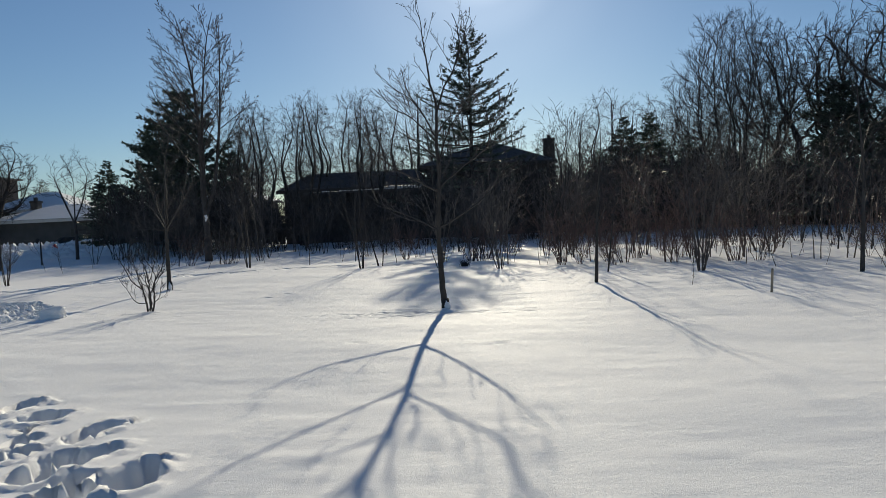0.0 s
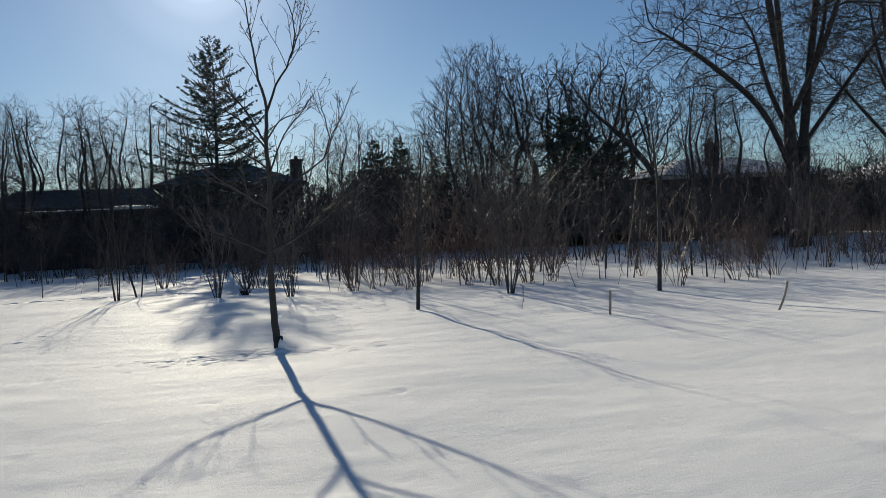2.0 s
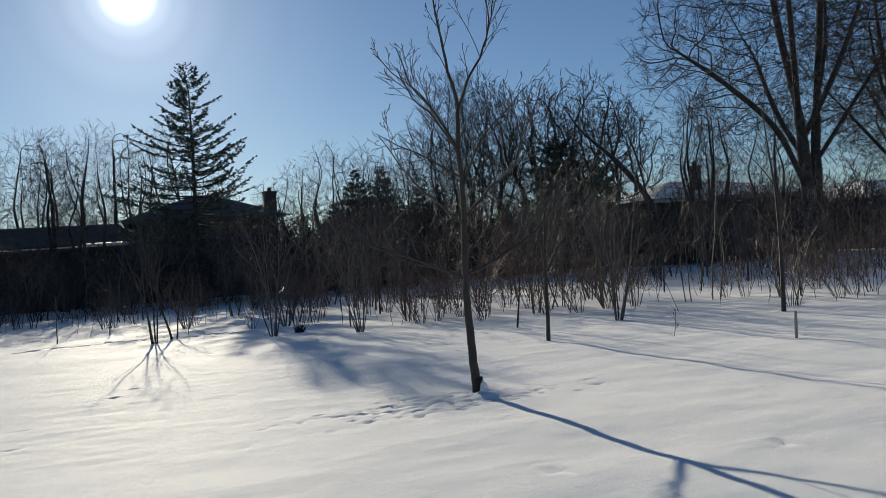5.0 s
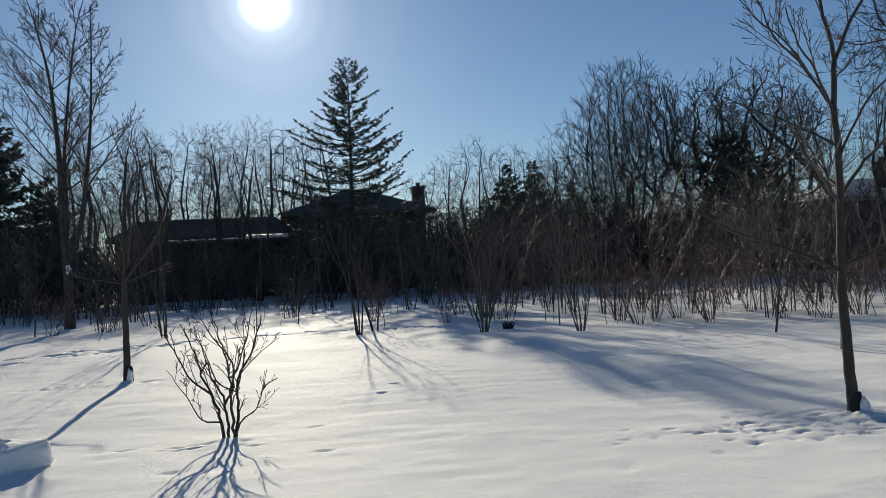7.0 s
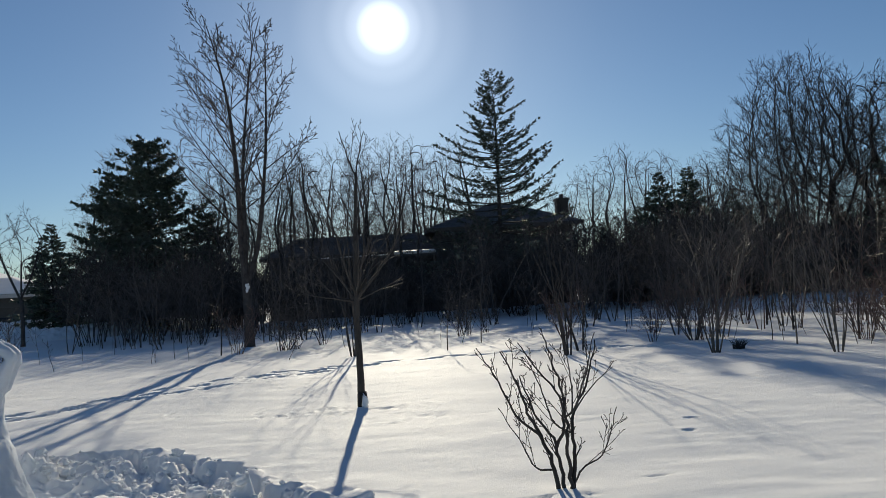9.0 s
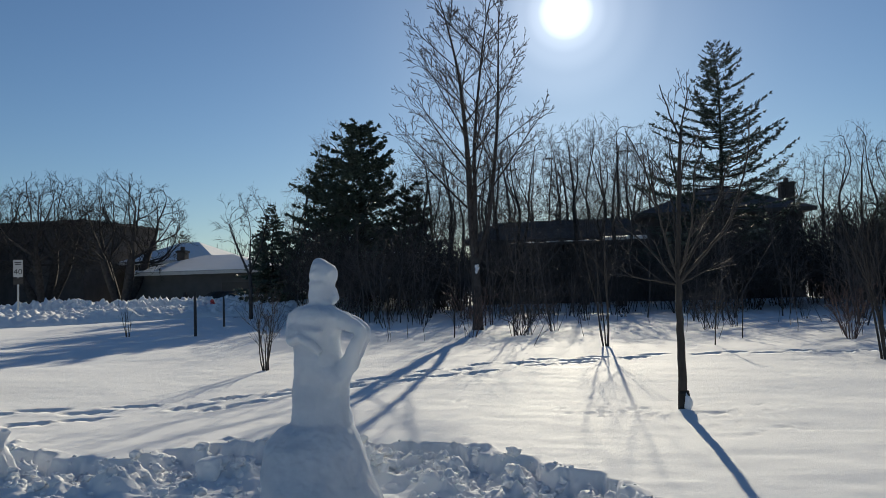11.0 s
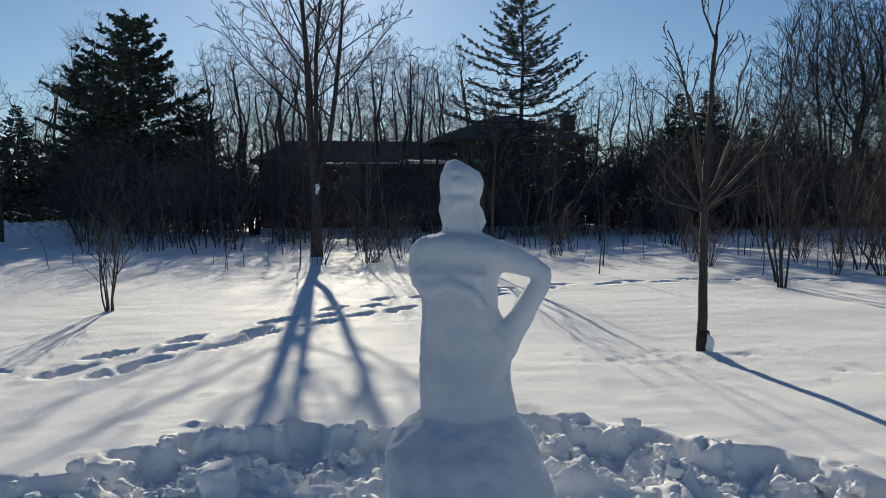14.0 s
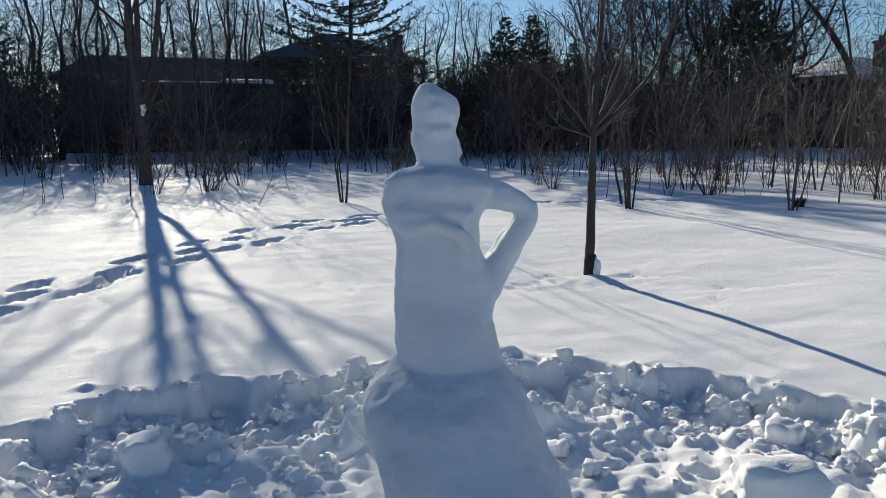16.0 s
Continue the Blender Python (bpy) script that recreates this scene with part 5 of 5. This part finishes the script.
def house(name, x, y, w, d, eave, top, r0, r1, wall, snow, label, chimneys=(), windows=(), over=0.5, rz=0.0, trim=TRIM):
    root = empty(name, x, y, 0, rz)
    part("wall", box(0, w, 0, d, -0.3, eave), wall, root)
    part("roof", hip_roof(w, d, eave + 0.002, top, r0, r1, over, 0.2), SHINGLE, root)
    if snow:
        part("roof_snow", hip_roof(w, d, eave + 0.21, top + 0.06, r0, r1, over - 0.08, 0.07), SNOW, root, "snow lying on the roof", smooth=False)
    part("eaves_board", box(-over, w + over, -over - 0.03, -over - 0.003, eave - 0.06, eave + 0.2), trim, root)
    for cx, cy, cz0, cz1, cw in chimneys:
        part("chimney", box(cx - cw / 2, cx + cw / 2, cy - cw / 2, cy + cw / 2, cz0, cz1, 0.02), wall, root)
        part("chimney_cap", box(cx - cw / 2 - 0.08, cx + cw / 2 + 0.08, cy - cw / 2 - 0.08, cy + cw / 2 + 0.08, cz1 - 0.2, cz1 - 0.04, 0.02), DARK_TRIM, root)
        part("flue", box(cx - 0.14, cx + 0.14, cy - 0.14, cy + 0.14, cz1 - 0.04, cz1 + 0.3, 0.03), DARK_BRICK, root)
    for wx, wz, ww, wh in windows:
        window(root, wx, -0.03, wz, ww, wh, trim)
    return tagged(root, label, "house")


house("house", 1.6, 54.2, 9.5, 8.0, 5.45, 7.6, 4.2, 5.6, DARK_BRICK, False, "dark two-storey brick house with a hipped roof and chimney", ((10.1, 5.6, 4.0, 7.9, 0.9),),
      ((2.0, 3.2, 1.8, 1.3), (6.5, 3.2, 1.8, 1.3), (2.0, 0.6, 1.8, 1.4), (6.5, 0.6, 1.8, 1.4)), 0.7, trim=DARK_TRIM)
wing = house("house", -10.0, 54.6, 11.55, 6.0, 4.1, 5.75, 1.5, 10.5, DARK_BRICK, False, "low dark house wing with snow along its eaves", (), ((3, 1.0, 1.8, 1.4), (7.5, 1.0, 1.8, 1.4)), 0.5, trim=DARK_TRIM)


def sloped(x0, x1, y0, y1, z0, z1, rise):
    bm = box(x0, x1, y0, y1, z0, z1, 0.02)
    for v in bm.verts:
        v.co.z += (v.co.y - y0) * rise
    return bm


part("porch_roof", sloped(2.5, 11.5, -4.0, -0.535, 3.72, 3.87, 0.06), SHINGLE, wing, "low roof over the front of the wing")
for x0, x1, w in ((3.9, 4.5, 0.35), (5.2, 6.0, 0.5), (6.3, 8.3, 0.7)):
    part("porch_snow", sloped(x0, x1, -3.9, -3.9 + w, 3.88, 3.95, 0.07), SNOW, wing, "thin strip of snow on the porch roof")
part("porch_snow", sloped(8.6, 11.3, -3.9, -2.2, 3.88, 4.06, 0.09), SNOW, wing, "strip of sunlit snow on the porch roof")
for px in (2.8, 5.6, 8.4, 11.2):
    part("porch_post", box(px - 0.07, px + 0.07, -3.8, -3.66, -0.2, 3.72, 0.01), DARK_TRIM, wing)
house("house", 34.0, 40.5, 13.5, 8.5, 4.2, 5.9, 4.5, 9.0, BRICK, True, "brown brick bungalow with snow on its roof", ((4.8, 1.6, 3.0, 6.8, 0.6),), ((2.0, 1.4, 2.0, 1.3), (7.5, 1.4, 1.8, 1.2), (11.0, 1.4, 1.8, 1.2)), 0.6)
house("house", 51.0, 38.0, 12.0, 8.5, 3.4, 5.2, 4.0, 8.0, STUCCO, True, "pale brick bungalow with snow on its roof", (), ((2.0, 1.0, 1.8, 1.2), (6.0, 1.0, 1.8, 1.2)), 0.6)
house("house", -37.2, 58.4, 10.4, 8.5, 2.85, 4.4, 3.5, 6.2, STUCCO, True, "buff brick bungalow with a snow-covered hipped roof", ((2.0, 3.5, 2.6, 4.9, 0.7),), (), 0.6)
house("house", -45.6, 70.0, 9.0, 8.0, 4.2, 6.3, 3.5, 5.5, STUCCO, True, "two-storey pale house with snow on its roof", (), ((2.0, 3.2, 1.4, 1.2), (5.0, 3.2, 1.4, 1.2), (7.5, 3.2, 1.2, 1.2), (3.0, 0.8, 1.8, 1.3)), 0.5)
house("house", -30.0, 73.0, 12.0, 8.0, 4.2, 6.6, 4.5, 7.5, BRICK, True, "brown brick house behind the bungalow", ((2.0, 4.0, 4.0, 7.0, 0.8), (9.0, 4.0, 4.0, 6.9, 0.8)), ((3, 1.2, 1.6, 1.3), (8, 1.2, 1.6, 1.3)), 0.5)
house("house", -79.5, 65.0, 33.0, 12.0, 8.0, 8.6, 6.0, 27.0, DARK_BRICK, False, "long dark brick building with a low roof", (), (), 0.4, trim=DARK_TRIM)

# garage door of the bungalow across the road
gd = tagged(part("garage_door", box(-30.0, -27.4, 58.33, 58.38, 0.0, 2.1, 0.01), DARK_TRIM), "dark garage door of the bungalow", "garage door", kind="structure")


# ---- cars at the far kerb ----
def car(paint, label, x, y, rz, snow=False):
    root = empty("car", x, y, 0.0, rz)
    part("body", prism([(-2.2, 0.28), (2.15, 0.28), (2.25, 0.55), (2.15, 0.82), (1.2, 0.95), (-1.75, 0.98), (-2.2, 0.9), (-2.28, 0.55)], -0.86, 0.86, 0.06), paint, root)
    cabin = part("cabin", prism([(-1.7, 0.95), (1.1, 0.93), (0.4, 1.40), (-1.0, 1.43)], -0.74, 0.74, 0.05), paint, root)
    for s in (-1, 1):
        part("side_window", prism([(-1.4, 1.0), (0.85, 0.99), (0.32, 1.34), (-0.93, 1.36)], s * 0.735, s * 0.75), GLASS, cabin)
        for wx in (-1.4, 1.4):
            wheel = new("wheel")
            wheel.parent = root
            wheel.location = (wx, s * 0.78, 0.31)
            for nm, r, m, t in (("tyre", 0.31, RUBBER, 0.2), ("rim", 0.19, METAL, 0.21)):
                bm = bmesh.new()
                bmesh.ops.create_cone(bm, cap_ends=True, segments=20, radius1=r, radius2=r, depth=t, matrix=Matrix.Rotation(radians(90), 4, "X"))
                part(nm, bm, m, wheel)
        part("headlight", box(2.13, 2.22, s * 0.62 - 0.16, s * 0.62 + 0.16, 0.6, 0.74, 0.02), TRIM, root)
        part("tail_light", box(-2.27, -2.2, s * 0.64 - 0.14, s * 0.64 + 0.14, 0.66, 0.82, 0.02), LAMP_RED, root)
    if snow:
        part("snow_cover", prism([(-1.1, 1.42), (0.45, 1.39), (0.3, 1.50), (-0.95, 1.53)], -0.7, 0.7, 0.04), SNOW, root, "snow lying on the car's roof")
    return tagged(root, label, "car", "parked cars")


car(CAR_DARK, "dark parked car behind the snow bank", -28.6, 56.3, 42)
car(CAR_GREY, "grey parked car behind the snow bank", -24.8, 60.0, 42)
car(CAR_DARK, "dark parked car with snow on its roof", -47.0, 52.5, 10, True)


# ---- speed sign ----
sign = empty("speed_sign", -34.4, 42.0, 0.0, 38)
part("post", box(-0.05, 0.05, -0.04, 0.04, -0.2, 3.6, 0.01), METAL, sign)
plate = part("plate", box(-0.24, 0.24, -0.065, -0.045, 2.62, 3.6, 0.008), SIGN, sign)
part("lower_plate", box(-0.24, 0.24, -0.065, -0.045, 2.2, 2.56, 0.008), STAKE, sign, "small dark plate under the speed plate")
txt = bpy.data.curves.new("numerals", "FONT")
txt.body, txt.size, txt.align_x, txt.extrude = "40", 0.44, "CENTER", 0.002
num = new("numerals", txt)
num.parent = plate
num.matrix_basis = pose(0, -0.072, 2.78, 90, 0, 0)
txt.materials.append(INK)
for i, (z, w) in enumerate(((3.42, 0.34), (3.32, 0.3))):
    part("lettering", box(-w / 2, w / 2, -0.071, -0.067, z, z + 0.06), INK, plate)
tagged(sign, "white speed sign reading 40 on a steel post", "road sign")

# ---- bench ----
bench = empty("park_bench", -12.93, 13.95, ground_at(-12.8, 14.0) + 0.03, 4)
for n, (z0, y0) in enumerate(((0.37, 0.23), (0.54, 0.28))):
    part("back_slat", box(-1.1, 0.75, y0, y0 + 0.04, z0, z0 + 0.145, 0.008), BLACK, bench)
for y0 in (-0.26, -0.1, 0.06):
    part("seat_slat", box(-1.1, 0.7, y0, y0 + 0.14, 0.215, 0.255, 0.008), BLACK, bench)
for x0 in (-0.9, 0.4):
    part("leg", box(x0 - 0.03, x0 + 0.03, -0.2, 0.14, -0.1, 0.213, 0.01), STAKE, bench)
    part("back_bracket", box(x0 - 0.025, x0 + 0.025, 0.275, 0.36, 0.15, 0.66, 0.01), STAKE, bench)
bm = bmesh.new()
for i in range(14):
    clod(random.Random(300 + i), bm, Vector((-1.0 + 0.125 * i, 0.0 + 0.05 * math.sin(i), 0.25)), 0.13, 0.55, 2)
part("seat_snow", bm, CLOD_SNOW, bench, "snow drifted on the seat", smooth=True)
tagged(bench, "black slatted park bench half sunk in snow", "bench")


# ---- board fences added behind the thicket to block the bright snow beyond ----
def board_fence(x0, y0, x1, y1, high):
    run, a = math.hypot(x1 - x0, y1 - y0), math.degrees(math.atan2(y1 - y0, x1 - x0))
    root = empty("board_fence", x0, y0, 0, a)
    n = int(run / 0.3)
    first = None
    rg = random.Random(int(run * 10))
    for i in range(n):
        if first is None:
            b = part("board", box(0.01, 0.285, 0, 0.025, -0.1, high, 0.004), STAKE, root)
            first = b
        else:
            b = new("board", first.data)
            b.parent = root
        b.location = (i * 0.3, 0, rg.uniform(-0.03, 0.03))
    for z in (0.4, high - 0.35):
        part("rail", box(0, run, 0.03, 0.08, z, z + 0.09), STAKE, root)
    return tagged(root, "weathered brown board fence added as a screen behind the thicket", "fence")


board_fence(11.6, 55.5, 34.0, 49.5, 2.0)
board_fence(-14.0, 57.5, -10.6, 57.0, 1.8)
board_fence(33.8, 49.4, 34.2, 41.2, 1.9)

# ---- woods on the skyline ----
rg = random.Random(401)
V, F = [], []
for _ in range(5200):
    a = rg.uniform(-1.25, 1.25)
    dist = rg.uniform(105, 150)
    x, y = dist * math.sin(a), 10 + dist * math.cos(a)
    h = rg.uniform(3.5, 9.5) * (0.75 + 0.3 * math.sin(a * 9) * math.sin(a * 23))
    p = Vector((x, y, rg.uniform(-0.3, h * 0.5)))
    d = Vector((rg.gauss(0, 0.28), rg.gauss(0, 0.28), 1))
    tube(V, F, [p, p + d * (h - p.z) * 0.6, p + d * (h - p.z)], [0.13, 0.07, 0.02], 3)
tagged(mesh_object("distant_woods", V, F, TWIG), "bare woods along the skyline", "woods", kind="stuff")


# ---- small things by the road and in the snow ----
def hydrant(x, y):
    root = empty("fire_hydrant", x, y, ground_at(x, y) + 0.25)
    V, F = [], []
    tube(V, F, [Vector((0, 0, z)) for z in (-0.3, 0.0, 0.05, 0.07, 0.5, 0.52, 0.6, 0.66, 0.69)], [0.13, 0.13, 0.13, 0.1, 0.1, 0.13, 0.12, 0.08, 0.03], 14)
    mesh_object("barrel", V, F, LAMP_RED, root, smooth=True)
    for d in ((1, 0, 0), (-1, 0, 0), (0, -1, 0)):
        V, F = [], []
        d = Vector(d)
        tube(V, F, [Vector((0, 0, 0.42)) + d * k for k in (0.09, 0.15, 0.151, 0.19)], [0.05, 0.05, 0.065, 0.06], 10)
        mesh_object("outlet", V, F, LAMP_RED, root, smooth=True)
    return tagged(root, "red fire hydrant half buried by the snow bank", "hydrant")


hydrant(-26.6, 50.0)
tagged(put(shrub("bare_shrub", random.Random(501), 5, 1.15, 0.2, 0.014, DARK_BARK, (4, 3), 26), -18.9, 28.4), "small bare upright shrub in open snow", "shrub")
tuft = new("grass_tuft")
V, F = [], []
rg = random.Random(502)
for _ in range(90):
    a, w = rg.uniform(0, 6.28), rg.uniform(0.1, 0.7)
    p = Vector((rg.gauss(0, 0.05), rg.gauss(0, 0.05), -0.03))
    d = Vector((w * math.cos(a), w * math.sin(a), 1)).normalized()
    h = rg.uniform(0.12, 0.3)
    tube(V, F, [p, p + d * h * 0.6, p + d * h + Vector((d.x, d.y, -0.3)) * h * 0.25], [0.008, 0.006, 0.002], 3)
tagged(mesh_object("blades", V, F, DARK_BARK, tuft), kind="stuff")
tagged(put(tuft, 5.55, 17.2), "dark dead grass tuft in snow", "grass tuft")
